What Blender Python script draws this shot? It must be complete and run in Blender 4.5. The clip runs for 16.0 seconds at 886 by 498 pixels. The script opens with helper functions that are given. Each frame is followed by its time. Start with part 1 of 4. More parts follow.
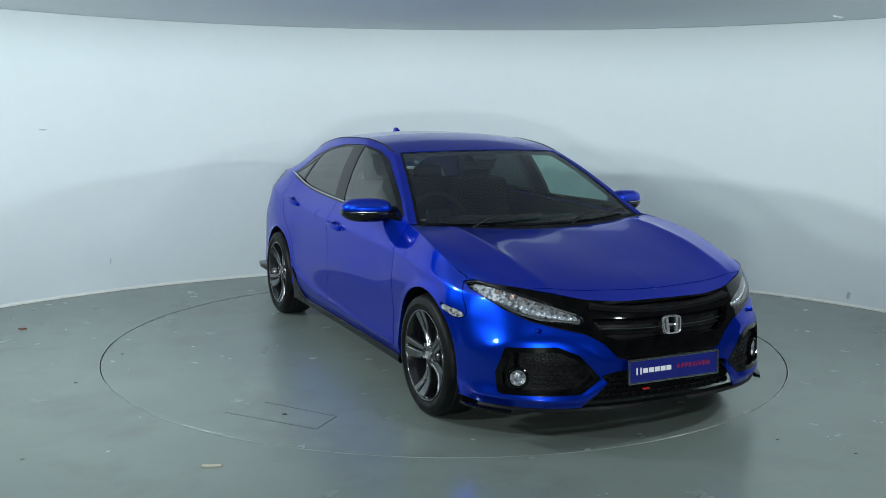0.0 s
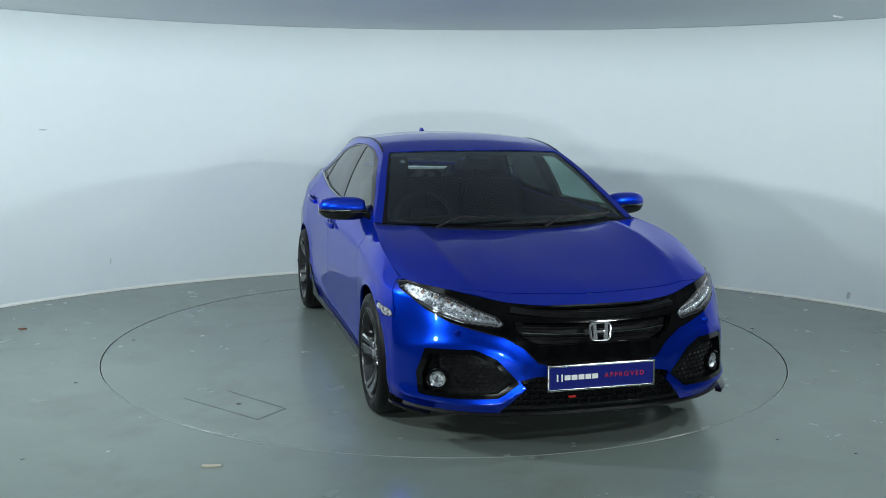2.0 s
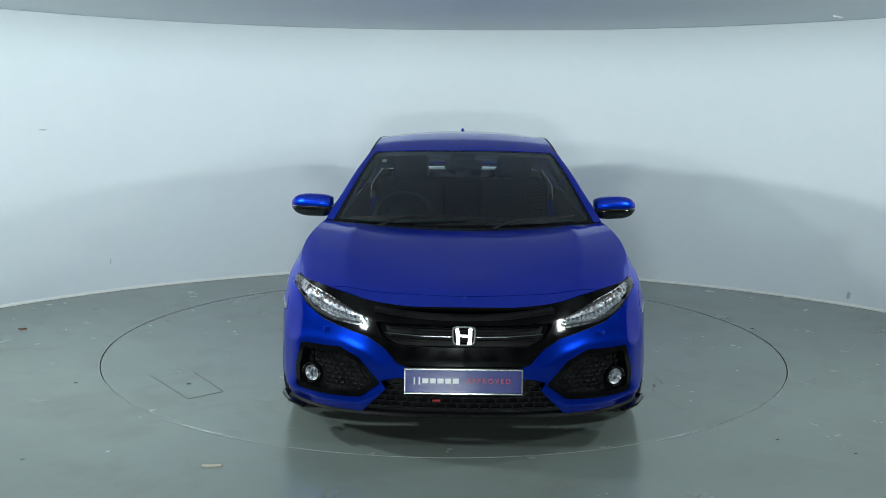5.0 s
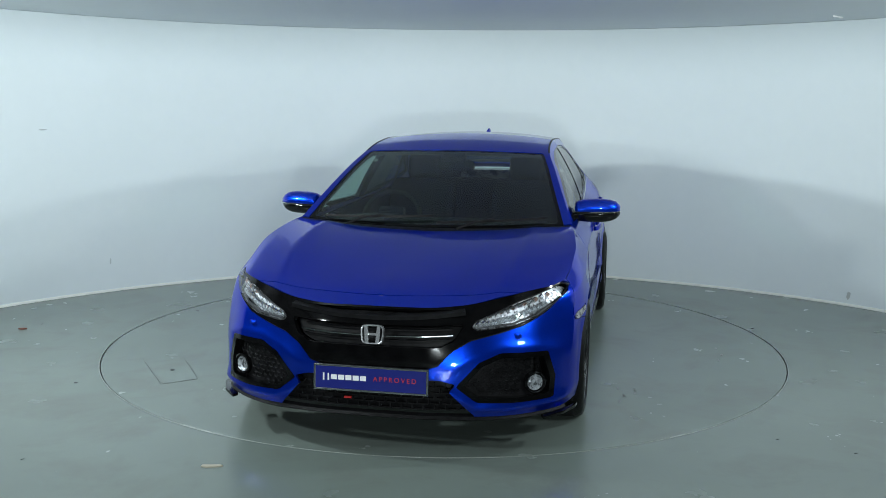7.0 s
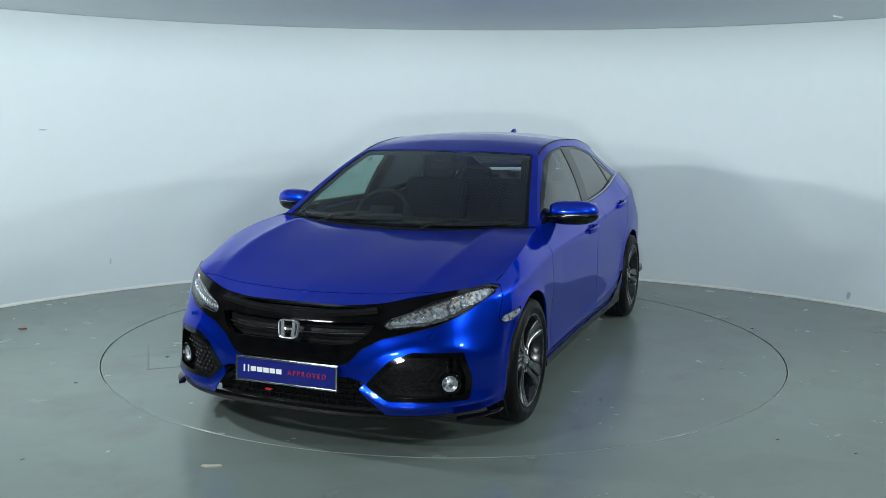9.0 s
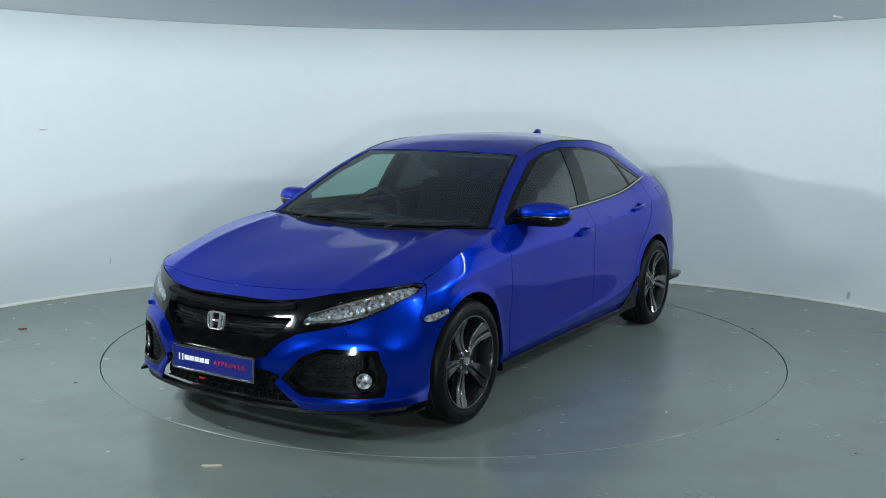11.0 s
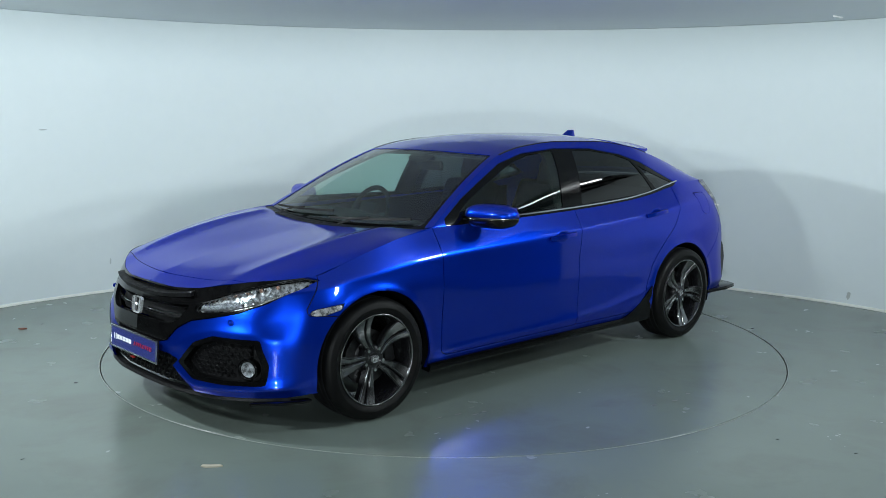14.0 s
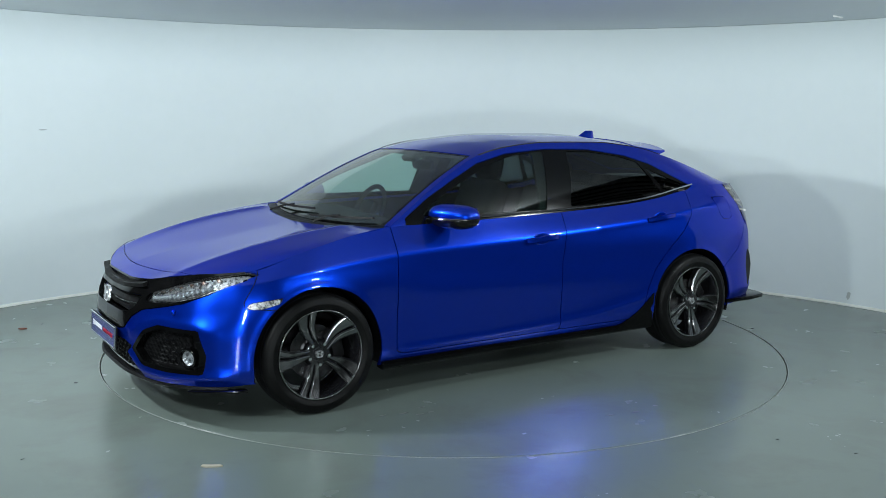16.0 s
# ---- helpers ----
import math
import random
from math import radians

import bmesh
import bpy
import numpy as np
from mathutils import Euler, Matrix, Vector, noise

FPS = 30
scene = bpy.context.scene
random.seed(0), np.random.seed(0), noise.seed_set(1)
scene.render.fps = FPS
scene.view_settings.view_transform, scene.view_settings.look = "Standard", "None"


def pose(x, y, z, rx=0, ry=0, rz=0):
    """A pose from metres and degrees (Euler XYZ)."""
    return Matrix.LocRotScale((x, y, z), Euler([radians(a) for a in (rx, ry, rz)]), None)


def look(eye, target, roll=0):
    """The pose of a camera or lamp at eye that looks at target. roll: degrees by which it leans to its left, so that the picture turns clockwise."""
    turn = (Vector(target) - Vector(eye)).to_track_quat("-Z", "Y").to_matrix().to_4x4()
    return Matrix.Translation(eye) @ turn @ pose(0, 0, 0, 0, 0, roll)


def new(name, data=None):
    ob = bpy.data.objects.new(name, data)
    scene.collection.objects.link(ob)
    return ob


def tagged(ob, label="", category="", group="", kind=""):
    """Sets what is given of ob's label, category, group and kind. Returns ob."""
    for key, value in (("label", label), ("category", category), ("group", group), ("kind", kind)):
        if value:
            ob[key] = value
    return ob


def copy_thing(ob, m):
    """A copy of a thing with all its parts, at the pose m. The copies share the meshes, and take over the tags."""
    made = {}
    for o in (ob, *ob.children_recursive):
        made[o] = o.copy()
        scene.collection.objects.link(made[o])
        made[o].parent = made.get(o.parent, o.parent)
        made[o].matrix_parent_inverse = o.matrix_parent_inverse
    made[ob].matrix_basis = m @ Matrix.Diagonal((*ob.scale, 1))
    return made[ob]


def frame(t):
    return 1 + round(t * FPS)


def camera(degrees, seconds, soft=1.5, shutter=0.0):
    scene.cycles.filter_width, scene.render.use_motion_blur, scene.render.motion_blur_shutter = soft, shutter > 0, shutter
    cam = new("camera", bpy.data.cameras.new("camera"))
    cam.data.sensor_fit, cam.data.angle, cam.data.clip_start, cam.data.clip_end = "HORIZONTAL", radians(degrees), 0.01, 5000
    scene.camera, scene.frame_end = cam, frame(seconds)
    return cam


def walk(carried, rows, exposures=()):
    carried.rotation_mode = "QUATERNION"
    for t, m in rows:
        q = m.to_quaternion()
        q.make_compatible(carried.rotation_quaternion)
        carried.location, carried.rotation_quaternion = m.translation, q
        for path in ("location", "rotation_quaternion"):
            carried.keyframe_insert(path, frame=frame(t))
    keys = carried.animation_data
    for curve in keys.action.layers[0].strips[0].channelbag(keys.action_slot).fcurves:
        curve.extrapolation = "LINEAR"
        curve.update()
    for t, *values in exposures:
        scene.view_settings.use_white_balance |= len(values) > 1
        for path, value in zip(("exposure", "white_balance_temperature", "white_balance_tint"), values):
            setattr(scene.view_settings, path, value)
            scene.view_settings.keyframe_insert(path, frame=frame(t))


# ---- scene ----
cam = camera(50.28, 16.0, 0.5)
EYE = Vector((0.0, -6.287, 1.553))
AIM = Vector((-0.00162, 0.98930, -0.14589))
VIEW = look(EYE, EYE + 10 * AIM, 0.48)
walk(cam, [(0.0, VIEW), (16.0, VIEW)])

# ---- light ----
TABLE_R = 2.21          # turntable radius
WALL_C = (0.06, -1.63)  # centre of the curved wall
WALL_H = 2.28

world = bpy.data.worlds.new("hall_dark")
scene.world = world
world.use_nodes = True
world.node_tree.nodes["Background"].inputs[0].default_value = (0.75, 0.88, 1.0, 1)
world.node_tree.nodes["Background"].inputs[1].default_value = 0.03


def area_lamp(name, eye, target, sx, sy, watts, colour, spread=180):
    data = bpy.data.lights.new(name, "AREA")
    data.shape, data.size, data.size_y, data.energy, data.color = "RECTANGLE", sx, sy, watts, colour
    data.spread = radians(spread)
    ob = new(name, data)
    ob.matrix_world = look(eye, target)
    return ob


COOL = (0.86, 0.97, 1.0)
area_lamp("studio_lamp_centre", (-0.1, -6.9, 0.98), (0, 0, 1.25), 0.40, 0.30, 64, COOL)
for side, name, far_watts, near_watts in ((-1, "west", 66, 21), (1, "east", 38, 13)):
    area_lamp("studio_lamp_" + name, (side * 3.4, -1.5, 2.13), (side * -1.5, 1.0, 1.3), 0.22, 0.16, far_watts, COOL)
    area_lamp("studio_spot_" + name, (side * 2.2, -3.6, 1.75), (side * -0.7, 1.2, 1.25), 0.26, 0.20, near_watts, COOL, 140)
scene.view_settings.exposure = 0.45


# ---- materials ----
def material(name):
    m = bpy.data.materials.new(name)
    m.use_nodes = True
    return m, m.node_tree, m.node_tree.nodes["Principled BSDF"]


def put(nt, kind, **values):
    n = nt.nodes.new(kind)
    for key, value in values.items():
        n.inputs[key].default_value = value
    return n


def mottled(name, a, b, scale, rough, bump=0.0, bump_scale=200.0, metallic=0.0, detail=4.0, spread=0.12, coat=0.0, spec=0.5):
    """Two colours mixed by noise at a large and a small scale, with roughness variation and a fine bump."""
    m, nt, p = material(name)
    co = nt.nodes.new("ShaderNodeTexCoord")
    big = put(nt, "ShaderNodeTexNoise", Scale=scale, Detail=detail)
    fine = put(nt, "ShaderNodeTexNoise", Scale=scale * 14, Detail=3.0)
    nt.links.new(co.outputs["Object"], big.inputs["Vector"])
    nt.links.new(co.outputs["Object"], fine.inputs["Vector"])
    add = nt.nodes.new("ShaderNodeMath")
    add.operation = "MULTIPLY_ADD"
    nt.links.new(fine.outputs[0], add.inputs[0])
    add.inputs[1].default_value = 0.35
    nt.links.new(big.outputs[0], add.inputs[2])
    ramp = nt.nodes.new("ShaderNodeValToRGB")
    nt.links.new(add.outputs[0], ramp.inputs[0])
    ramp.color_ramp.elements[0].position, ramp.color_ramp.elements[1].position = 0.5, 0.85
    ramp.color_ramp.elements[0].color, ramp.color_ramp.elements[1].color = (*a, 1), (*b, 1)
    nt.links.new(ramp.outputs[0], p.inputs["Base Color"])
    mr = nt.nodes.new("ShaderNodeMapRange")
    nt.links.new(add.outputs[0], mr.inputs["Value"])
    mr.inputs["From Min"].default_value, mr.inputs["From Max"].default_value = 0.45, 0.9
    mr.inputs["To Min"].default_value, mr.inputs["To Max"].default_value = max(0.02, rough - spread), rough + spread
    nt.links.new(mr.outputs[0], p.inputs["Roughness"])
    p.inputs["Metallic"].default_value = metallic
    p.inputs["Coat Weight"].default_value = coat
    p.inputs["Specular IOR Level"].default_value = spec
    if bump:
        grain = put(nt, "ShaderNodeTexNoise", Scale=bump_scale, Detail=3.0)
        nt.links.new(co.outputs["Object"], grain.inputs["Vector"])
        bp = put(nt, "ShaderNodeBump", Strength=bump, Distance=0.002)
        nt.links.new(grain.outputs[0], bp.inputs["Height"])
        nt.links.new(bp.outputs[0], p.inputs["Normal"])
    return m


def plain(name, colour, rough, metallic=0.0, coat=0.0):
    m, nt, p = material(name)
    p.inputs["Base Color"].default_value = (*colour, 1)
    p.inputs["Roughness"].default_value = rough
    p.inputs["Metallic"].default_value = metallic
    p.inputs["Coat Weight"].default_value = coat
    return m


def pane_material(name, tint, gloss_least=0.035):
    """Thin automotive glass: tinted clear sheet with a Fresnel gloss."""
    m, nt, p = material(name)
    nt.nodes.remove(p)
    clear = nt.nodes.new("ShaderNodeBsdfTransparent")
    clear.inputs[0].default_value = (*tint, 1)
    gloss = nt.nodes.new("ShaderNodeBsdfGlossy")
    gloss.inputs["Roughness"].default_value = 0.01
    lw = put(nt, "ShaderNodeLayerWeight", Blend=0.5)
    power = nt.nodes.new("ShaderNodeMath")
    power.operation = "POWER"
    power.inputs[1].default_value = 3.0
    nt.links.new(lw.outputs["Facing"], power.inputs[0])
    fr = nt.nodes.new("ShaderNodeMath")
    fr.operation = "MULTIPLY_ADD"
    fr.inputs[1].default_value, fr.inputs[2].default_value = 0.75, gloss_least
    nt.links.new(power.outputs[0], fr.inputs[0])
    mix = nt.nodes.new("ShaderNodeMixShader")
    nt.links.new(fr.outputs[0], mix.inputs[0])
    nt.links.new(clear.outputs[0], mix.inputs[1])
    nt.links.new(gloss.outputs[0], mix.inputs[2])
    nt.links.new(mix.outputs[0], nt.nodes["Material Output"].inputs[0])
    return m


def paint_material():
    m, nt, p = material("blue_metallic_paint")
    co = nt.nodes.new("ShaderNodeTexCoord")
    flakes = put(nt, "ShaderNodeTexVoronoi", Scale=900.0)
    nt.links.new(co.outputs["Object"], flakes.inputs["Vector"])
    ramp = nt.nodes.new("ShaderNodeValToRGB")
    nt.links.new(flakes.outputs["Color"], ramp.inputs[0])
    ramp.color_ramp.elements[0].color, ramp.color_ramp.elements[1].color = (0.0012, 0.022, 0.36, 1), (0.0032, 0.042, 0.54, 1)
    nt.links.new(ramp.outputs[0], p.inputs["Base Color"])
    p.inputs["Metallic"].default_value, p.inputs["Roughness"].default_value = 0.82, 0.29
    p.inputs["Specular Tint"].default_value = (0.01, 0.13, 0.80, 1)
    p.inputs["Specular IOR Level"].default_value = 0.0
    p.inputs["Coat Weight"].default_value, p.inputs["Coat Roughness"].default_value, p.inputs["Coat IOR"].default_value = 0.85, 0.006, 1.42
    peel = put(nt, "ShaderNodeTexNoise", Scale=260.0, Detail=1.0)
    nt.links.new(co.outputs["Object"], peel.inputs["Vector"])
    bp = put(nt, "ShaderNodeBump", Strength=0.03, Distance=0.001)
    nt.links.new(peel.outputs[0], bp.inputs["Height"])
    nt.links.new(bp.outputs[0], p.inputs["Coat Normal"])
    return m


PAINT = paint_material()
GLOSS_BLACK = mottled("gloss_black_trim", (0.002, 0.002, 0.0023), (0.004, 0.004, 0.0043), 20.0, 0.09, spec=0.36, spread=0.02)
BLACK = mottled("black_plastic", (0.004, 0.004, 0.0045), (0.009, 0.009, 0.010), 30.0, 0.45, 0.2, 600.0, spec=0.12)
TRIM_BLACK = mottled("trim_black", (0.002, 0.002, 0.0022), (0.003, 0.003, 0.0034), 20.0, 0.12, spec=0.18, spread=0.02)
SEAM = plain("seam_dark", (0.004, 0.004, 0.006), 0.7)
RUBBER = mottled("tyre_rubber", (0.003, 0.003, 0.0033), (0.006, 0.006, 0.006), 12.0, 0.42, 0.25, 300.0, spec=0.12)
CHROME = plain("chrome", (0.70, 0.72, 0.74), 0.16, metallic=1.0)
EMBLEM = plain("emblem_chrome", (0.62, 0.63, 0.65), 0.22, metallic=0.75)
SATIN = plain("satin_chrome", (0.55, 0.57, 0.60), 0.22, metallic=1.0)
ALLOY = mottled("machined_alloy", (0.19, 0.191, 0.196), (0.27, 0.271, 0.277), 20.0, 0.20, 0.1, 900.0, metallic=1.0, spread=0.05)
DARK_ALLOY = plain("dark_alloy", (0.012, 0.012, 0.014), 0.22, metallic=0.3, coat=0.5)
STEEL = mottled("brake_steel", (0.04, 0.04, 0.042), (0.07, 0.07, 0.073), 25.0, 0.35, 0.1, 300.0, metallic=1.0)
SCREEN = pane_material("windscreen_glass", (0.64, 0.82, 0.75), 0.055)
SIDE_GLASS = pane_material("side_glass", (0.66, 0.85, 0.79))
PRIVACY = pane_material("privacy_glass", (0.07, 0.085, 0.09))
LENS = pane_material("lamp_lens", (0.93, 0.95, 0.97), 0.02)
SMOKED = pane_material("tail_lens", (0.62, 0.60, 0.60))
TAIL_BOWL = mottled("tail_bowl", (0.05, 0.05, 0.052), (0.22, 0.21, 0.21), 12.0, 0.3, 0.5, 90.0, metallic=0.6)
REFLECTOR = plain("lamp_reflector", (0.80, 0.82, 0.84), 0.22, metallic=0.8)
AMBER_CHROME = plain("amber_chrome", (0.72, 0.58, 0.52), 0.25, metallic=0.8)
STRIP = plain("lamp_strip", (0.80, 0.80, 0.78), 0.3)
LAMP_BOWL = mottled("lamp_bowl", (0.12, 0.12, 0.125), (0.62, 0.63, 0.65), 60.0, 0.3, 1.0, 90.0, metallic=0.55, spread=0.1)
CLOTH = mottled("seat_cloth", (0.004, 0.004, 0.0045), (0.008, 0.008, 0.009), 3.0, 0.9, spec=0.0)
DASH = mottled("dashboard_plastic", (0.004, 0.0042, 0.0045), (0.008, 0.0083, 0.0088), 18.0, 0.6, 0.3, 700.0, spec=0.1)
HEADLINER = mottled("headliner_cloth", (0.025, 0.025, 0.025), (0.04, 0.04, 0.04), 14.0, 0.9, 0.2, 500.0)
PLATE_BLUE = plain("plate_blue", (0.010, 0.016, 0.16), 0.25, coat=0.5)
PLATE_RED = plain("plate_red", (0.45, 0.015, 0.03), 0.4)
WHITE = plain("white_print", (0.8, 0.8, 0.8), 0.4)
RED_TAG = plain("red_tag", (0.5, 0.02, 0.02), 0.4)
WALL_PAINT = mottled("wall_paint", (0.775, 0.835, 0.845), (0.805, 0.86, 0.87), 0.7, 0.62, 0.12, 60.0, spread=0.05)
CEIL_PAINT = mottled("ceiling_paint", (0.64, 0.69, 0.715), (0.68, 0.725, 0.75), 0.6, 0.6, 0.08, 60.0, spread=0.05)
HALL = mottled("hall_sheet", (0.05, 0.055, 0.06), (0.08, 0.085, 0.09), 0.8, 0.7)


HALL_STEEL = mottled("hall_steel", (0.40, 0.41, 0.42), (0.52, 0.53, 0.54), 3.0, 0.5)
TUBE_LIGHT, _nt, _p = material("tube_light")
_p.inputs["Emission Color"].default_value, _p.inputs["Emission Strength"].default_value = (0.9, 0.97, 1.0, 1), 14.0
GRIME = plain("grime", (0.035, 0.04, 0.038), 0.6)
SCUFF = plain("scuff_mark", (0.120, 0.128, 0.116), 0.4)
HATCH_SEAM = plain("hatch_seam", (0.085, 0.095, 0.09), 0.5)
LAMP_EDGE = plain("lamp_edge", (0.16, 0.16, 0.165), 0.25, metallic=0.5)


def floor_material():
    m, nt, p = material("painted_concrete")
    co = nt.nodes.new("ShaderNodeTexCoord")
    big = put(nt, "ShaderNodeTexNoise", Scale=0.9, Detail=5.0)
    mid = put(nt, "ShaderNodeTexNoise", Scale=4.0, Detail=6.0)
    for n in (big, mid):
        nt.links.new(co.outputs["Object"], n.inputs["Vector"])
    ramp = nt.nodes.new("ShaderNodeValToRGB")
    nt.links.new(big.outputs[0], ramp.inputs[0])
    ramp.color_ramp.elements[0].position, ramp.color_ramp.elements[1].position = 0.35, 0.7
    ramp.color_ramp.elements[0].color, ramp.color_ramp.elements[1].color = (0.162, 0.197, 0.177, 1), (0.186, 0.222, 0.201, 1)
    stain = put(nt, "ShaderNodeTexNoise", Scale=1.7, Detail=7.0, Roughness=0.62, Distortion=0.5)
    nt.links.new(co.outputs["Object"], stain.inputs["Vector"])
    worn = nt.nodes.new("ShaderNodeValToRGB")
    nt.links.new(stain.outputs[0], worn.inputs[0])
    worn.color_ramp.elements[0].position, worn.color_ramp.elements[1].position = 0.50, 0.74
    worn.color_ramp.elements[0].color, worn.color_ramp.elements[1].color = (0, 0, 0, 1), (0.55, 0.55, 0.55, 1)
    tint = nt.nodes.new("ShaderNodeMixRGB")
    nt.links.new(worn.outputs[0], tint.inputs[0])
    nt.links.new(ramp.outputs[0], tint.inputs[1])
    tint.inputs[2].default_value = (0.125, 0.132, 0.114, 1)
    nt.links.new(tint.outputs[0], p.inputs["Base Color"])
    mr = nt.nodes.new("ShaderNodeMapRange")
    nt.links.new(mid.outputs[0], mr.inputs["Value"])
    mr.inputs["To Min"].default_value, mr.inputs["To Max"].default_value = 0.22, 0.30
    nt.links.new(mr.outputs[0], p.inputs["Roughness"])
    wave = put(nt, "ShaderNodeTexNoise", Scale=5.0, Detail=1.0)
    nt.links.new(co.outputs["Object"], wave.inputs["Vector"])
    bp = put(nt, "ShaderNodeBump", Strength=0.02, Distance=0.002)
    nt.links.new(wave.outputs[0], bp.inputs["Height"])
    nt.links.new(bp.outputs[0], p.inputs["Normal"])
    return m


FLOOR = floor_material()


# ---- mesh helpers ----
def mesh_object(name, verts, faces, mat, parent=None, label="", smooth=True):
    me = bpy.data.meshes.new(name)
    me.from_pydata([tuple(v) for v in verts], [], [tuple(f) for f in faces])
    me.materials.append(mat)
    if smooth:
        me.polygons.foreach_set("use_smooth", [True] * len(me.polygons))
    me.update()
    ob = new(name, me)
    ob.parent = parent
    if label:
        tagged(ob, label)
    return ob


def part(name, bm, mat, parent, label="", smooth=False, angle=None):
    me = bpy.data.meshes.new(name)
    bmesh.ops.recalc_face_normals(bm, faces=bm.faces)
    if angle is not None:
        for e in bm.edges:
            e.smooth = len(e.link_faces) == 2 and e.calc_face_angle(0) < radians(angle)
    for f in bm.faces:
        f.smooth = smooth or angle is not None
    bm.to_mesh(me)
    bm.free()
    me.materials.append(mat)
    ob = new(name, me)
    ob.parent = parent
    if label:
        tagged(ob, label)
    return ob


def box(bm, centre, size, turn=None, bevel=0.0):
    r = bmesh.ops.create_cube(bm, size=1.0, matrix=Matrix.Translation(centre) @ (turn or Matrix()) @ Matrix.Diagonal((*size, 1)))
    if bevel:
        edges = list({e for v in r["verts"] for e in v.link_edges})
        bmesh.ops.bevel(bm, geom=edges, offset=bevel, segments=2, affect="EDGES", profile=0.5)
    return bm


def tube(bm, centre, r, depth, axis="Y", r2=None, seg=24, caps=True):
    turn = {"X": pose(0, 0, 0, 0, 90, 0), "Y": pose(0, 0, 0, 90, 0, 0), "Z": Matrix()}[axis]
    bmesh.ops.create_cone(bm, cap_ends=caps, segments=seg, radius1=r, radius2=r if r2 is None else r2, depth=depth,
                          matrix=Matrix.Translation(centre) @ turn)
    return bm


def lathe(bm, profile, seg=64, axis="Y", centre=(0, 0, 0), closed=False):
    """Turns (radius, height) pairs round an axis."""
    rings = []
    for i in range(seg):
        a = 2 * math.pi * i / seg
        ring = []
        for r, h in profile:
            c, s = r * math.cos(a), r * math.sin(a)
            p = (c, h, s) if axis == "Y" else (c, s, h)
            ring.append(bm.verts.new((p[0] + centre[0], p[1] + centre[1], p[2] + centre[2])))
        rings.append(ring)
    n = len(profile)
    for i in range(seg):
        a, b = rings[i], rings[(i + 1) % seg]
        for j in range(n if closed else n - 1):
            k = (j + 1) % n
            bm.faces.new((a[j], a[k], b[k], b[j]))
    return bm


def sweep(bm, path, shape, closed=False, up=(0, 0, 1)):
    """Sweeps a 2D shape (side, up) along a path of points."""
    pts = [Vector(p) for p in path]
    rings = []
    for i, p in enumerate(pts):
        d = (pts[min(i + 1, len(pts) - 1)] - pts[max(i - 1, 0)]).normalized()
        side = d.cross(Vector(up)).normalized()
        upv = side.cross(d)
        rings.append([bm.verts.new(p + side * a + upv * b) for a, b in shape])
    n = len(shape)
    for a, b in zip(rings, rings[1:]):
        for j in range(n):
            bm.faces.new((a[j], a[(j + 1) % n], b[(j + 1) % n], b[j]))
    bm.faces.new(rings[0])
    bm.faces.new(rings[-1][::-1])
    return bm


def prism(bm, outline, axis, lo, hi, bevel=0.0):
    """Extrudes a 2D outline along an axis between lo and hi (outline in the two other coordinates)."""
    def at(p, h):
        return {"X": (h, p[0], p[1]), "Y": (p[0], h, p[1]), "Z": (p[0], p[1], h)}[axis]
    a = [bm.verts.new(at(p, lo)) for p in outline]
    b = [bm.verts.new(at(p, hi)) for p in outline]
    n = len(outline)
    made = [bm.faces.new(a), bm.faces.new(b[::-1])]
    for i in range(n):
        made.append(bm.faces.new((a[i], b[i], b[(i + 1) % n], a[(i + 1) % n])))
    if bevel:
        bmesh.ops.bevel(bm, geom=list({e for f in made for e in f.edges}), offset=bevel, segments=2, affect="EDGES", profile=0.5)
    return bm


def flip(bm):
    """Mirrors a bmesh to the other side of the car."""
    bmesh.ops.scale(bm, vec=(1, -1, 1), verts=bm.verts)
    return bm


def pchip(xs, ys, q):
    """Shape-keeping cubic interpolation."""
    xs, ys, q = np.asarray(xs, float), np.asarray(ys, float), np.asarray(q, float)
    if xs[0] > xs[-1]:
        xs, ys = xs[::-1], ys[::-1]
    h, dl = np.diff(xs), np.diff(ys) / np.diff(xs)
    m = np.zeros(len(xs))
    for i in range(1, len(xs) - 1):
        if dl[i - 1] * dl[i] > 0:
            w1, w2 = 2 * h[i] + h[i - 1], h[i] + 2 * h[i - 1]
            m[i] = (w1 + w2) / (w1 / dl[i - 1] + w2 / dl[i])
    m[0], m[-1] = dl[0], dl[-1]
    i = np.clip(np.searchsorted(xs, q) - 1, 0, len(xs) - 2)
    t = np.clip((q - xs[i]) / h[i], 0, 1)
    return (ys[i] * (1 + 2 * t) * (1 - t) ** 2 + m[i] * h[i] * t * (1 - t) ** 2
            + ys[i + 1] * t * t * (3 - 2 * t) + m[i + 1] * h[i] * t * t * (t - 1))


def outline_distance(outline, pts):
    """Signed distance (negative inside) of 2D points to a closed outline."""
    p = np.asarray(outline, float)
    best, inside = np.full(len(pts), 1e9), np.zeros(len(pts), bool)
    for a, b in zip(p, np.roll(p, -1, 0)):
        ab, ap = b - a, pts - a
        t = np.clip(ap @ ab / max(ab @ ab, 1e-12), 0, 1)
        best = np.minimum(best, np.linalg.norm(ap - t[:, None] * ab, axis=1))
        cross = (a[1] > pts[:, 1]) != (b[1] > pts[:, 1])
        with np.errstate(divide="ignore", invalid="ignore"):
            xi = (b[0] - a[0]) * (pts[:, 1] - a[1]) / (b[1] - a[1]) + a[0]
        inside ^= cross & (pts[:, 0] < xi)
    return np.where(inside, -best, best)


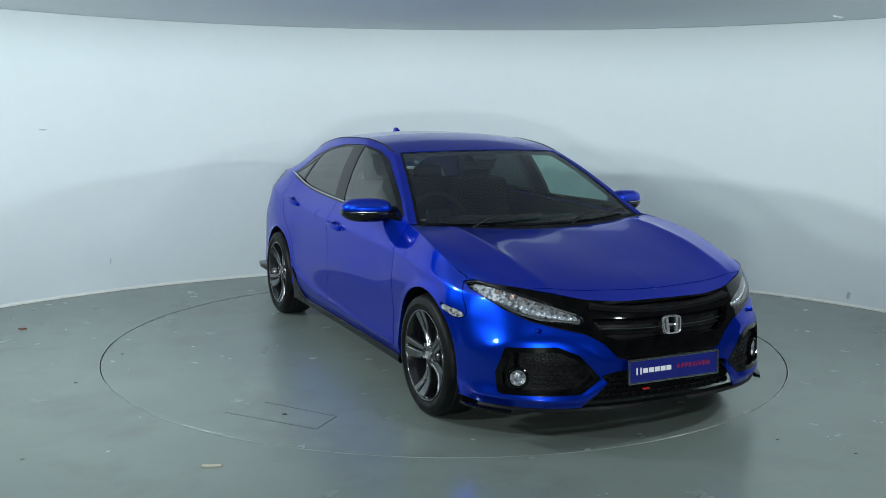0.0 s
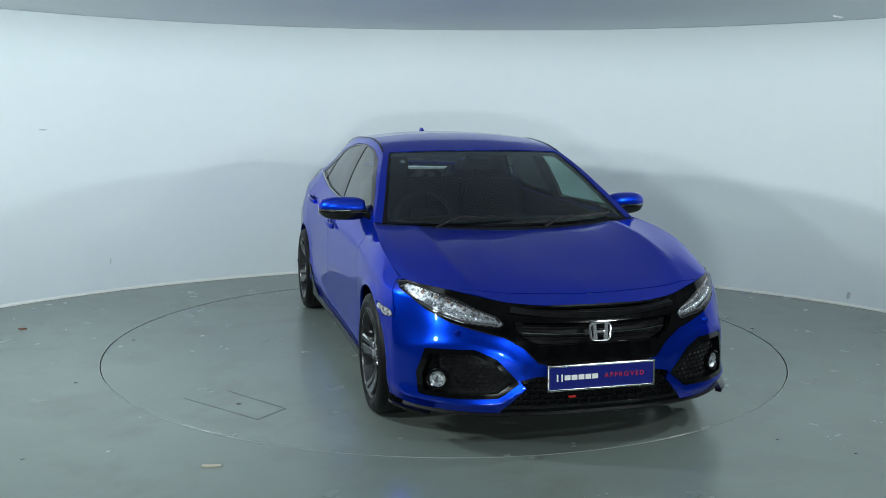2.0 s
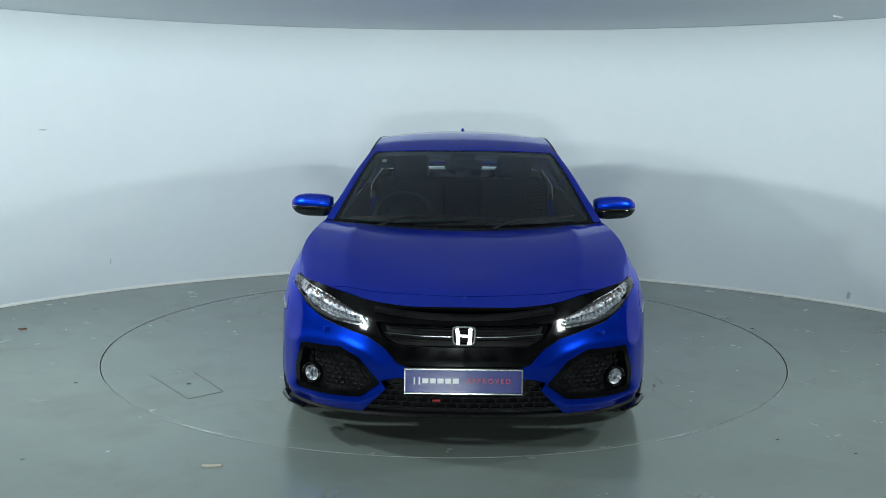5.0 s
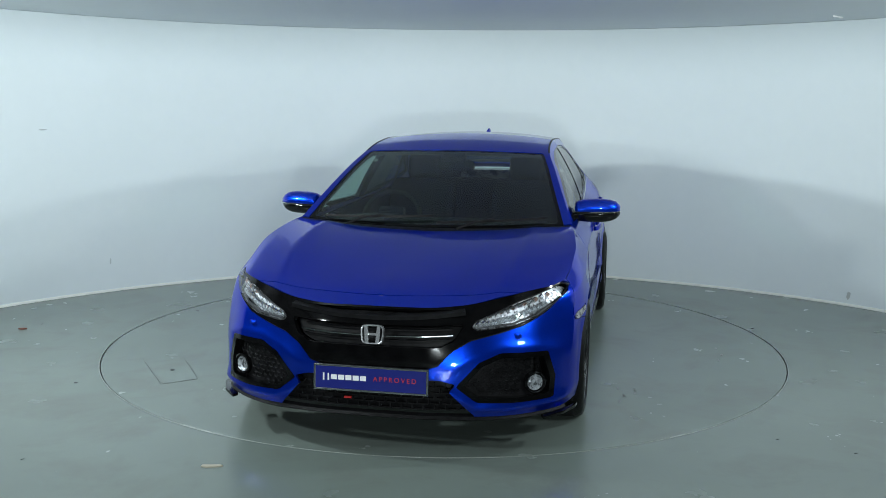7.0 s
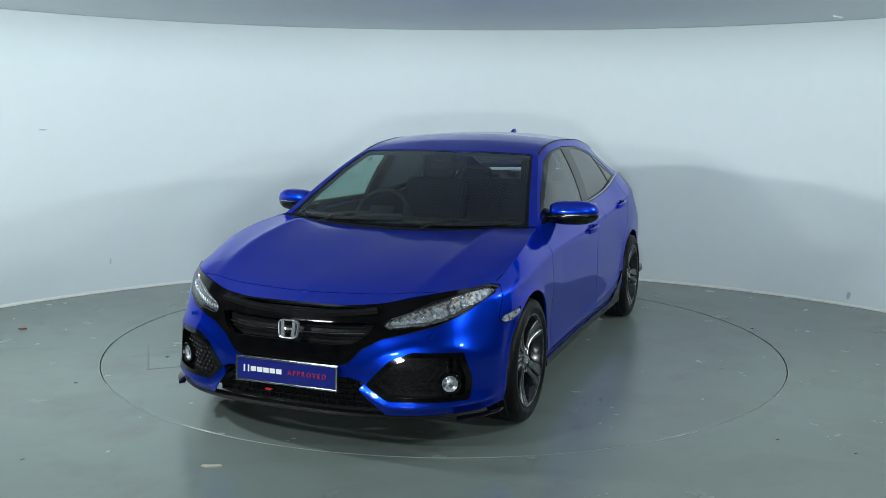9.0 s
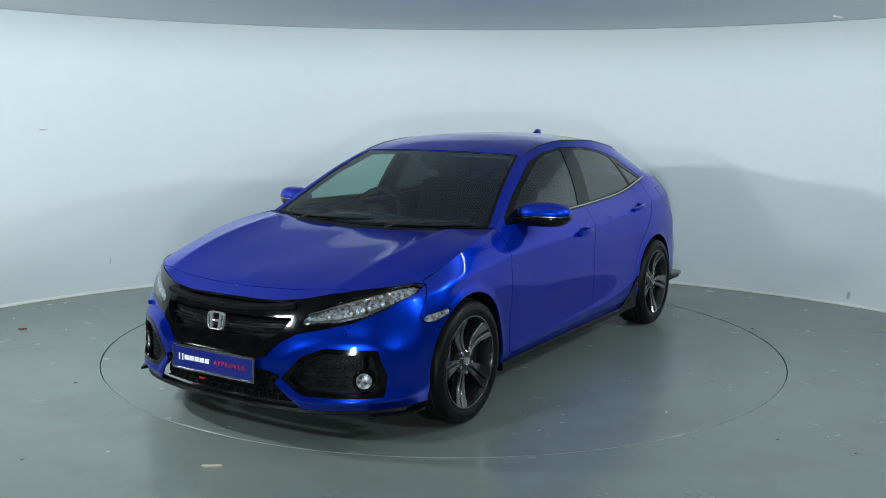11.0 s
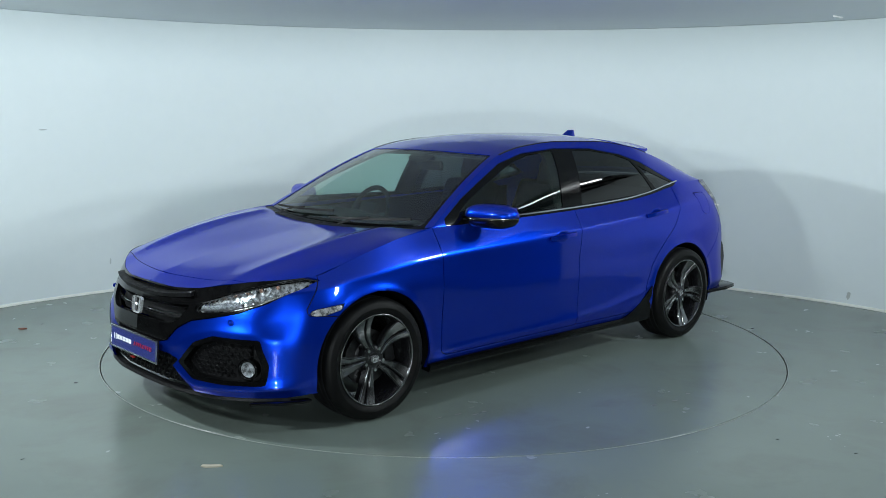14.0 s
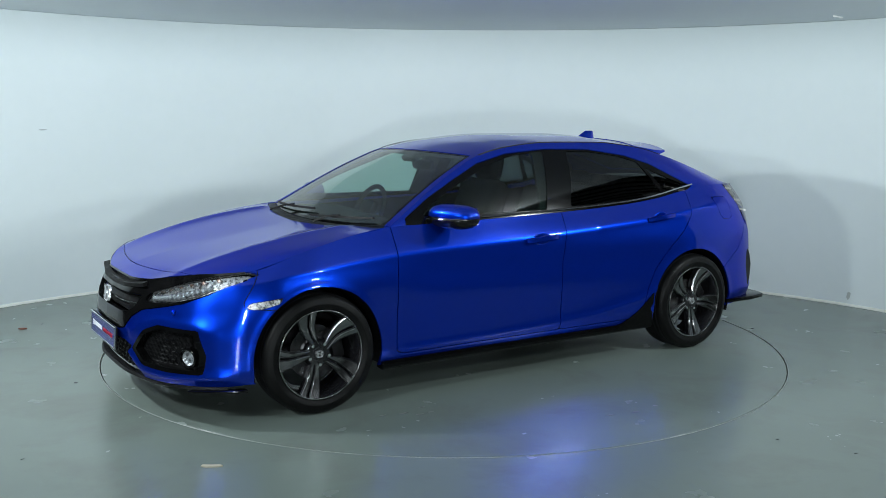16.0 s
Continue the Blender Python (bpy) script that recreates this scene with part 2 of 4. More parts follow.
class Skin:
    """A panel surface that is carved into regions along outlines."""

    def __init__(self, grid, label, flipn=False):
        nu, nv, _ = grid.shape
        self.p = grid.reshape(-1, 3)
        du, dv = np.gradient(grid, axis=0), np.gradient(grid, axis=1)
        n = np.cross(du, dv)
        n /= np.maximum(np.linalg.norm(n, axis=2, keepdims=True), 1e-9)
        self.n = (-n if flipn else n).reshape(-1, 3)
        u, v = np.meshgrid(np.linspace(0, 1, nu), np.linspace(0, 1, nv), indexing="ij")
        self.q = np.stack([u, v], -1).reshape(-1, 2)
        self.faces = []
        for i in range(nu - 1):
            for j in range(nv - 1):
                a, b = i * nv + j, (i + 1) * nv + j
                self.faces.append((a, b, b + 1, a + 1) if not flipn else (a, a + 1, b + 1, b))
        self.label = [label] * len(self.faces)

    def cut(self, g, among, inner=None, outer=None):
        g = np.where(np.abs(g) < 1e-6, 1e-6, g)
        neg = g < 0
        faces, labels, made, newp = [], [], {}, []
        base = len(self.p)
        for f, lab in zip(self.faces, self.label):
            if lab not in among:
                faces.append(f), labels.append(lab)
                continue
            s = [bool(neg[i]) for i in f]
            if all(s):
                faces.append(f), labels.append(inner or lab)
                continue
            if not any(s):
                faces.append(f), labels.append(outer or lab)
                continue
            ins, out = [], []
            for k, i in enumerate(f):
                j = f[(k + 1) % len(f)]
                (ins if neg[i] else out).append(i)
                if neg[i] != neg[j]:
                    key = (min(i, j), max(i, j))
                    if key not in made:
                        made[key] = base + len(newp)
                        t = g[key[0]] / (g[key[0]] - g[key[1]])
                        newp.append((key[0], key[1], t))
                    ins.append(made[key]), out.append(made[key])
            if len(ins) > 2:
                faces.append(tuple(ins)), labels.append(inner or lab)
            if len(out) > 2:
                faces.append(tuple(out)), labels.append(outer or lab)
        if newp:
            a, b = np.array([x[0] for x in newp]), np.array([x[1] for x in newp])
            t = np.array([x[2] for x in newp])[:, None]
            for key in ("p", "n", "q"):
                arr = {"p": self.p, "n": self.n, "q": self.q}[key]
                arr = np.vstack([arr, arr[a] * (1 - t) + arr[b] * t])
                if key == "p":
                    self.p = arr
                elif key == "n":
                    self.n = arr
                else:
                    self.q = arr
        self.faces, self.label = faces, labels

    def carve(self, distance, among, name, gap=0.0):
        """Regions inside the distance field get the name; a gap leaves a shut line between."""
        among = set(among)
        if gap:
            self.cut(distance(self) + gap / 2, among, inner=name + "?")
            self.cut(distance(self) - gap / 2, among, inner="gap")
            self.label = [name if x == name + "?" else x for x in self.label]
        else:
            self.cut(distance(self), among, inner=name)

    def take(self, names):
        return [f for f, lab in zip(self.faces, self.label) if lab in names]


def side_field(outline, grow=0.0):
    return lambda s: outline_distance(outline, s.p[:, [0, 2]]) - grow


def front_field(outline, grow=0.0):
    return lambda s: np.maximum(outline_distance(outline, s.p[:, [1, 2]]) - grow, 1.63 - s.p[:, 0])


def plan_field(outline, grow=0.0):
    return lambda s: outline_distance(outline, s.p[:, [0, 1]]) - grow


def panel(name, pieces, mat, parent, label="", off=0.0, thick=0.012, sides=(1,), push=None):
    """A sheet part from carved faces: outer face, inner face and rim. pieces: (skin, faces) pairs. push: a fixed way instead of the normals."""
    V, F, smooth = [], [], []
    for skin, faces in pieces:
        if not faces:
            continue
        used = sorted({i for f in faces for i in f})
        idx = np.array(used)
        way = skin.n[idx] if push is None else np.tile(np.array(push, float), (len(idx), 1))
        outer, inner = skin.p[idx] + way * off, skin.p[idx] + way * (off - thick)
        count = {}
        for f in faces:
            for a, b in zip(f, f[1:] + f[:1]):
                count[(a, b)] = count.get((a, b), 0) + 1
        rim = [(a, b) for a, b in count if (b, a) not in count]
        for sgn in sides:
            m = {i: k for k, i in enumerate(used)}
            k0 = len(V)
            V += [(p[0], p[1] * sgn, p[2]) for p in outer]
            k1 = len(V)
            V += [(p[0], p[1] * sgn, p[2]) for p in inner]
            rev = sgn < 0
            for f in faces:
                if not thick:
                    o = tuple(k0 + m[i] for i in f)
                    F.append(o[::-1] if rev else o), smooth.append(True)
                    continue
                o = tuple(k0 + m[i] for i in f)
                n = tuple(k1 + m[i] for i in f[::-1])
                F.append(o[::-1] if rev else o), F.append(n[::-1] if rev else n)
                smooth += [True, True]
            for a, b in (rim if thick else ()):
                if abs(skin.p[a][1]) < 1e-4 and abs(skin.p[b][1]) < 1e-4 and len(sides) == 2:
                    continue
                k = len(V)
                for p in (outer[m[a]], outer[m[b]], inner[m[b]], inner[m[a]]):
                    V.append((p[0], p[1] * sgn, p[2]))
                F.append((k, k + 1, k + 2, k + 3) if rev else (k + 3, k + 2, k + 1, k))
                smooth.append(False)
    if not F:
        return None
    ob = mesh_object(name, V, F, mat, parent, label, smooth=False)
    ob.data.polygons.foreach_set("use_smooth", smooth)
    if len(sides) == 2:
        bm = bmesh.new()
        bm.from_mesh(ob.data)
        bmesh.ops.remove_doubles(bm, verts=[v for v in bm.verts if abs(v.co.y) < 2e-4], dist=3e-4)
        bm.to_mesh(ob.data)
        bm.free()
    return ob


# ---- the studio ----
def build_studio():
    def wall_radius(a, h):
        low = 4.33 + 0.17 * math.exp(-((a - radians(96)) / radians(20)) ** 2)
        high = 4.30 - 0.06 * math.exp(-((a - radians(90)) / radians(30)) ** 2) + 0.05 * abs(math.cos(a))
        return low + (high - low) * h
    n, start, end = 160, radians(14), radians(166)
    V, F = [], []
    levels = [0.0, 0.25, 0.5, 0.75, 1.0]
    for i in range(n + 1):
        a = start + (end - start) * i / n
        for extra in (0.0, 0.12):
            for h in levels:
                r = wall_radius(a, h) + extra
                V.append((WALL_C[0] + r * math.cos(a), WALL_C[1] + r * math.sin(a), h * WALL_H))
    m = len(levels)
    for i in range(n):
        a, b = i * 2 * m, (i + 1) * 2 * m
        for j in range(m - 1):
            F.append((a + j, a + j + 1, b + j + 1, b + j))
            F.append((a + m + j, b + m + j, b + m + j + 1, a + m + j + 1))
        F.append((a + m - 1, a + 2 * m - 1, b + 2 * m - 1, b + m - 1))
    for a, rev in ((0, False), (n * 2 * m, True)):
        for j in range(m - 1):
            f = (a + j, a + m + j, a + m + j + 1, a + j + 1)
            F.append(f[::-1] if rev else f)
    wall = mesh_object("wall_curved", V, F, WALL_PAINT)
    tagged(wall, "curved pale blue-grey painted studio wall with faint scuffs", "wall", kind="structure")
    # white skirting line at the foot of the wall
    V, F = [], []
    for i in range(n + 1):
        a = start + (end - start) * i / n
        for dr, z in ((-0.014, 0.001), (-0.013, 0.012), (-0.001, 0.020)):
            r = wall_radius(a, z / WALL_H) + dr
            V.append((WALL_C[0] + r * math.cos(a), WALL_C[1] + r * math.sin(a), z))
    for i in range(n):
        for j in range(2):
            a, b = i * 3 + j, (i + 1) * 3 + j
            F.append((a, a + 1, b + 1, b))
    tagged(mesh_object("baseboard", V, F, plain("sealant", (0.80, 0.80, 0.74), 0.5)),
           "thin off-white sealant bead along the wall foot", "skirting", kind="structure")
    # ceiling disc over the drum
    bm = bmesh.new()
    ring = []
    for i in range(n + 1):
        a = start + (end - start) * i / n
        r = wall_radius(a, 1.0) + 0.11
        x, y = WALL_C[0] + r * math.cos(a), WALL_C[1] + r * math.sin(a)
        if y > 0.95:
            ring.append((x, y))
    ring += [(-3.02, 0.0), (-2.95, -3.4), (2.95, -3.4), (3.02, 0.0)]
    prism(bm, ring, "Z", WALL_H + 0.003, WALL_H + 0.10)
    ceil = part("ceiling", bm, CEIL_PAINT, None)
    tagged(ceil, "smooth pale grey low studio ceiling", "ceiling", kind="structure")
    # thin bright trim on the ceiling
    bm = bmesh.new()
    box(bm, (2.978, 1.085, WALL_H - 0.003), (0.165, 0.018, 0.012), pose(0, 0, 0, 0, 0, 48), 0.003)
    tagged(part("ceiling_clip", bm, WHITE, None), "small white strip fixed to the ceiling", "strip")
    # floor with the round hole for the turntable
    V, F = [], []
    seg = 192
    radii = [TABLE_R + 0.003, 2.6, 3.2, 4.2, 6.0, 9.0]
    for i in range(seg):
        a = 2 * math.pi * i / seg
        for r in radii:
            V.append((r * math.cos(a), r * math.sin(a), 0.0))
        V.append((radii[0] * math.cos(a), radii[0] * math.sin(a), -0.06))
    k = len(radii) + 1
    for i in range(seg):
        a, b = i * k, ((i + 1) % seg) * k
        for j in range(len(radii) - 1):
            F.append((a + j, a + j + 1, b + j + 1, b + j))
        F.append((a, b, b + k - 1, a + k - 1))
    fl = mesh_object("floor", V, F, FLOOR, smooth=False)
    tagged(fl, "grey-green painted concrete studio floor with scuffs", "floor", kind="structure")
    bm = bmesh.new()
    lathe(bm, [(0.001, -0.06), (TABLE_R + 0.05, -0.06)], 64, "Z")
    tagged(part("floor_pit", bm, SEAM, None), "dark pit below the turntable", "pit", kind="structure")
    # the dark hall around and behind the camera
    bm = bmesh.new()
    box(bm, (0, -1.0, 1.8), (17.0, 17.0, 3.8))
    for f in bm.faces:
        f.normal_flip()
    me = bpy.data.meshes.new("hall_shell")
    bm.to_mesh(me)
    bm.free()
    me.materials.append(HALL)
    tagged(new("wall_hall", me), "dark sheet-clad hall around the studio", "wall", kind="structure")
    # steel purlins and a strip light under the hall roof
    bm = bmesh.new()
    box(bm, (0, 0, 0), (.07, 9.0, .11), None, .008)
    first = tagged(part("purlin", bm, HALL_STEEL, None), "pale steel roof purlin of the hall", "beam", "roof purlins")
    first.matrix_basis = pose(3.6, 0, 3.62)
    for k in range(1, 11):
        copy_thing(first, pose(3.6 + .45 * k, 0, 3.62))
    for k in range(11):
        copy_thing(first, pose(-3.6 - .45 * k, 0, 3.62))
    lamp = tagged(new("strip_light"), "bright white strip light under the hall roof", "lamp")
    lamp.matrix_basis = pose(5.9, .55, 3.50)
    bm = bmesh.new()
    box(bm, (0, 0, .03), (.16, 1.3, .05), None, .01)
    part("body", bm, HALL_STEEL, lamp)
    bm = bmesh.new()
    box(bm, (0, 0, -.015), (.10, 1.2, .04), None, .015)
    part("diffuser", bm, TUBE_LIGHT, lamp)
    # rim ring of the pit
    bm = bmesh.new()
    lathe(bm, [(TABLE_R + 0.001, -0.02), (TABLE_R + 0.001, 0.0015), (TABLE_R + 0.0045, 0.0015), (TABLE_R + 0.0045, -0.02)], 192, "Z", closed=True)
    tagged(part("trim_ring", bm, plain("worn_steel", (0.45, 0.46, 0.44), 0.4, metallic=0.7), None), "thin worn steel edge round the turntable pit", "edge", kind="structure")


def build_turntable():
    base = tagged(new("turntable"), "round grey-green painted turntable flush with the floor", "turntable", kind="structure")
    bm = bmesh.new()
    lathe(bm, [(0.0005, 0.0), (1.0, 0.0), (TABLE_R - 0.008, 0.0), (TABLE_R - 0.0055, -0.002), (TABLE_R - 0.005, -0.05)], 192, "Z")
    part("deck", bm, FLOOR, base)
    corners = [(.945, -1.71), (1.395, -1.355), (1.25, -1.20), (.87, -1.47)]
    for (ax, ay), (bx, by) in zip(corners, corners[1:]):
        ln = math.hypot(bx - ax, by - ay)
        bm = bmesh.new()
        box(bm, ((ax + bx) / 2, (ay + by) / 2, .0008), (ln, .004, .0016), pose(0, 0, 0, 0, 0, math.degrees(math.atan2(by - ay, bx - ax))))
        part("hatch_seam", bm, HATCH_SEAM, base, "dark seam of a floor hatch")
    for x, y, r in ((-.473, -2.038, .011), (1.11, -1.433, .013)):
        bm = bmesh.new()
        tube(bm, (x, y, .0008), r, .0016, "Z", seg=14)
        part("bolt_hole", bm, SEAM, base)
    rng = random.Random(4)
    for cx, cy, n in ((1.03, 1.19, 6), (-.30, -1.15, 4), (.05, 1.75, 3)):
        for k in range(n):
            bm = bmesh.new()
            x, y = cx + rng.gauss(0, .13), cy + rng.gauss(0, .07)
            if math.hypot(x, y) > TABLE_R - .06:
                continue
            ring = [(x + (.004 + .016 * rng.random()) * math.cos(a) * 1.8, y + (.003 + .008 * rng.random()) * math.sin(a)) for a in np.linspace(0, 2 * math.pi, 10)[:-1]]
            prism(bm, ring, "Z", .0002, .0010)
            part("scuff", bm, SCUFF, base)
    return base


def build_litter():
    def chip(name, x, y, outline, mat, label, h=.004, turn=0.0, category="litter"):
        bm = bmesh.new()
        c, s = math.cos(radians(turn)), math.sin(radians(turn))
        prism(bm, [(x + a * c - b * s, y + a * s + b * c) for a, b in outline], "Z", .0005, h)
        tagged(part(name, bm, mat, None), label, category)
    scrap = [(-.045, -.008), (-.02, -.016), (.03, -.010), (.05, .002), (.035, .012), (-.01, .008), (-.04, .010)]
    leaf = [(-.03, 0), (-.012, -.014), (.012, -.012), (.03, .002), (.01, .014), (-.015, .012)]
    speck = [(.010 * math.cos(a), .008 * math.sin(a)) for a in np.linspace(0, 2 * math.pi, 9)[:-1]]
    chip("paper_scrap", -1.012, -2.341, scrap, plain("scrap_beige", (.42, .38, .30), .8), "small torn beige paper scrap on the floor", .006)
    chip("leaf", -2.966, .198, leaf, plain("leaf_brown", (.16, .05, .03), .7), "small dry red-brown leaf on the floor", .008)
    chip("floor_bolt", -2.09, -1.095, speck, SEAM, "small dark bolt head in the floor", .003, category="bolt")
    chip("floor_bolt", 2.241, .414, speck, SEAM, "small dark bolt head in the floor", .003, category="bolt")
    for x, y, t in ((1.906, -2.11, 10), (1.607, -1.93, 0), (-1.869, -2.274, 40), (-2.9, .36, 20)):
        chip("floor_chip", x, y, [(a * .3, b * .25) for a, b in leaf], GRIME, "tiny dark chip on the floor", .002, t)
    for ang, z, w, h, mat, label in ((41.8, .085, .034, .07, plain("old_plaster", (.52, .55, .54), .8), "small chipped patch at the foot of the wall"),
                                     (138.6, 1.37, .07, .010, plain("wall_pencil", (.45, .48, .48), .8), "faint grey mark on the wall"),
                                     (131.8, .26, .012, .05, plain("wall_scratch", (.60, .64, .64), .8), "faint scratch on the wall")):
        a = radians(ang)
        r = 4.33 + .17 * math.exp(-((a - radians(96)) / radians(20)) ** 2)
        high = 4.30 - .06 * math.exp(-((a - radians(90)) / radians(30)) ** 2) + .05 * abs(math.cos(a))
        r = r + (high - r) * z / WALL_H - .003
        bm = bmesh.new()
        outline = [(-w / 2, -h * .2), (-w * .1, -h / 2), (w * .3, -h * .2), (w / 2, h * .35), (0, h / 2), (-w * .4, h * .3)]
        prism(bm, outline, "Z", 0, .003)
        bmesh.ops.transform(bm, matrix=Matrix.Translation((WALL_C[0] + r * math.cos(a), WALL_C[1] + r * math.sin(a), z)) @ pose(0, 0, 0, 90, 0, ang - 90), verts=bm.verts)
        tagged(part("wall_mark", bm, mat, None), label, "mark")


build_studio()
build_litter()
turntable = build_turntable()

# ---- the car: outline curves, front to back, x y z ----
ROW_FOOT = [(2.17, 0, .205), (2.165, .2, .205), (2.13, .40, .203), (2.07, .57, .20), (1.97, .715, .20), (1.85, .815, .20), (1.72, .862, .205),
            (1.55, .872, .21), (1.35, .872, .21), (1.1, .866, .205), (.885, .858, .205), (.3, .855, .205), (-.25, .858, .205), (-.8, .865, .205),
            (-1.1, .868, .21), (-1.35, .87, .22), (-1.6, .865, .24), (-1.8, .85, .25), (-1.97, .80, .26), (-2.10, .69, .27), (-2.19, .48, .28), (-2.23, .24, .28), (-2.235, 0, .28)]
ROW_LOW = [(2.185, 0, .28), (2.18, .2, .28), (2.145, .40, .275), (2.085, .58, .27), (1.985, .725, .27), (1.86, .825, .27), (1.735, .877, .28),
           (1.55, .892, .29), (1.35, .895, .29), (1.1, .888, .285), (.885, .878, .285), (.3, .874, .285), (-.25, .880, .29), (-.8, .890, .30),
           (-1.1, .90, .31), (-1.35, .90, .32), (-1.6, .895, .33), (-1.8, .878, .34), (-1.985, .825, .35), (-2.12, .70, .36), (-2.215, .49, .37), (-2.255, .24, .37), (-2.26, 0, .37)]
ROW_MID = [(2.19, 0, .40), (2.185, .2, .40), (2.15, .40, .40), (2.085, .58, .40), (1.98, .725, .41), (1.855, .825, .42), (1.735, .878, .43),
           (1.55, .895, .44), (1.35, .90, .45), (1.1, .885, .44), (.885, .876, .42), (.3, .876, .42), (-.25, .880, .42), (-.8, .886, .43),
           (-1.1, .894, .46), (-1.35, .898, .48), (-1.6, .892, .50), (-1.8, .872, .51), (-1.97, .82, .52), (-2.10, .70, .53), (-2.19, .49, .54), (-2.225, .24, .54), (-2.23, 0, .54)]
ROW_WIDE = [(2.18, 0, .52), (2.175, .2, .52), (2.13, .40, .53), (2.05, .57, .545), (1.95, .71, .56), (1.835, .80, .575), (1.72, .868, .59),
            (1.55, .902, .61), (1.35, .906, .63), (1.1, .898, .63), (.885, .889, .63), (.3, .886, .63), (-.25, .888, .64), (-.8, .89, .66),
            (-1.1, .896, .68), (-1.35, .898, .69), (-1.6, .888, .70), (-1.8, .866, .70), (-1.96, .815, .70), (-2.09, .69, .70), (-2.17, .48, .70), (-2.205, .24, .70), (-2.21, 0, .70)]
ROW_SHOULDER = [(2.15, 0, .61), (2.145, .2, .61), (2.10, .385, .62), (2.02, .555, .645), (1.92, .69, .665), (1.81, .785, .685), (1.69, .85, .70),
                (1.53, .882, .725), (1.35, .888, .745), (1.1, .880, .775), (.885, .874, .79), (.3, .872, .805), (-.25, .868, .83), (-.8, .858, .86),
                (-1.1, .856, .88), (-1.35, .852, .90), (-1.6, .84, .91), (-1.8, .81, .92), (-1.95, .75, .92), (-2.06, .63, .91), (-2.13, .45, .90), (-2.165, .22, .90), (-2.17, 0, .90)]
ROW_BELT = [(2.11, 0, .68), (2.105, .2, .68), (2.065, .38, .69), (1.985, .545, .718), (1.89, .67, .741), (1.79, .755, .750), (1.665, .808, .759),
            (1.5, .828, .808), (1.35, .834, .853), (1.1, .812, .905), (.885, .785, .930), (.3, .805, .938), (-.25, .787, .947), (-.8, .768, .967),
            (-1.1, .757, .992), (-1.35, .745, 1.030), (-1.6, .725, 1.058), (-1.8, .695, 1.062), (-1.93, .65, 1.055), (-2.0, .55, 1.05), (-2.045, .40, 1.05), (-2.065, .2, 1.05), (-2.07, 0, 1.05)]
ROWS = [np.array(r, float) for r in (ROW_FOOT, ROW_LOW, ROW_MID, ROW_WIDE, ROW_SHOULDER, ROW_BELT)]
LENGTHS = np.concatenate([[0], np.cumsum(np.mean([np.linalg.norm(np.diff(r, axis=0), axis=1) for r in ROWS], axis=0))])


def dense_rows(step=0.018):
    q = np.linspace(0, LENGTHS[-1], int(LENGTHS[-1] / step))
    q = np.unique(np.concatenate([q, LENGTHS]))
    return q, [np.stack([pchip(LENGTHS, r[:, k], q) for k in range(3)], 1) for r in ROWS]


def wrap_grid():
    q, rows = dense_rows()
    rows = np.array(rows)
    heights = np.array([0.0, 0.8, 2.0, 3.3, 4.3, 5.2])
    hv = np.unique(np.concatenate([np.linspace(0, .8, 8), np.linspace(.8, 4.3, 34), np.linspace(4.3, 5.2, 9)]))
    out = np.zeros((len(q), len(hv), 3))
    for i in range(len(q)):
        for k in range(3):
            soft = pchip(heights, rows[:, i, k], hv)
            for lo, hi in ((0, 1), (1, 4), (4, 5)):
                m = (hv >= heights[lo]) & (hv <= heights[hi])
                out[i, m, k] = .6 * pchip(heights[lo:hi + 1], rows[lo:hi + 1, i, k], hv[m]) + .4 * soft[m]
    return relief(out)


NOSE_RIDGES = [([(.80, .47), (.72, .503), (.56, .513), (.45, .478), (.36, .42)], .006, .022),
               ([(.335, .325), (.452, .243), (.60, .238), (.84, .25)], .022, .026),
               ([(.805, .25), (.80, .40), (.76, .49)], .003, .030)]


def line_distance(line, pts):
    p, best = np.asarray(line, float), np.full(len(pts), 1e9)
    for a, b in zip(p, p[1:]):
        ab, ap = b - a, pts - a
        t = np.clip(ap @ ab / (ab @ ab), 0, 1)
        best = np.minimum(best, np.linalg.norm(ap - t[:, None] * ab, axis=1))
    return best


def relief(grid):
    """Raised edges of the nose, flared wheel arches, and the hollow of the doors."""
    p = grid.reshape(-1, 3)
    n = np.cross(np.gradient(grid, axis=0), np.gradient(grid, axis=1)).reshape(-1, 3)
    n /= np.maximum(np.linalg.norm(n, axis=1, keepdims=True), 1e-9)
    lift = np.zeros(len(p))
    nose = np.clip((p[:, 0] - 1.70) / .16, 0, 1)
    for line, amp, width in NOSE_RIDGES:
        lift += nose * amp * np.exp(-np.sqrt(line_distance(line, p[:, [1, 2]]) ** 2 + .00004) / (.8 * width))
    flank = np.clip((p[:, 1] - .7) / .1, 0, 1)
    for x in (1.35, -1.35):
        r = np.hypot(p[:, 0] - x, p[:, 2] - .305)
        lift += flank * .007 * np.exp(-((r - .36) / .022) ** 2)
    lift -= flank * .010 * np.exp(-((p[:, 2] - (.66 + .02 * p[:, 0])) / .09) ** 2) * np.clip((.95 - p[:, 0]) / .3, 0, 1) * np.clip((p[:, 0] + 1.25) / .3, 0, 1)
    lift += flank * .007 * np.exp(-line_distance([(-1.75, .955), (-1.45, .925), (-1.1, .885), (-.55, .85)], p[:, [0, 2]]) / .020)
    lift += flank * .008 * np.exp(-line_distance([(.84, .272), (.2, .283), (-.5, .312), (-.88, .37), (-1.02, .43)], p[:, [0, 2]]) / .020)
    lift += flank * .0016 * np.exp(-(line_distance([(1.5, .735), (.885, .785), (-.25, .828), (-.55, .85)], p[:, [0, 2]]) / .022) ** 2)
    return (p + n * lift[:, None]).reshape(grid.shape)


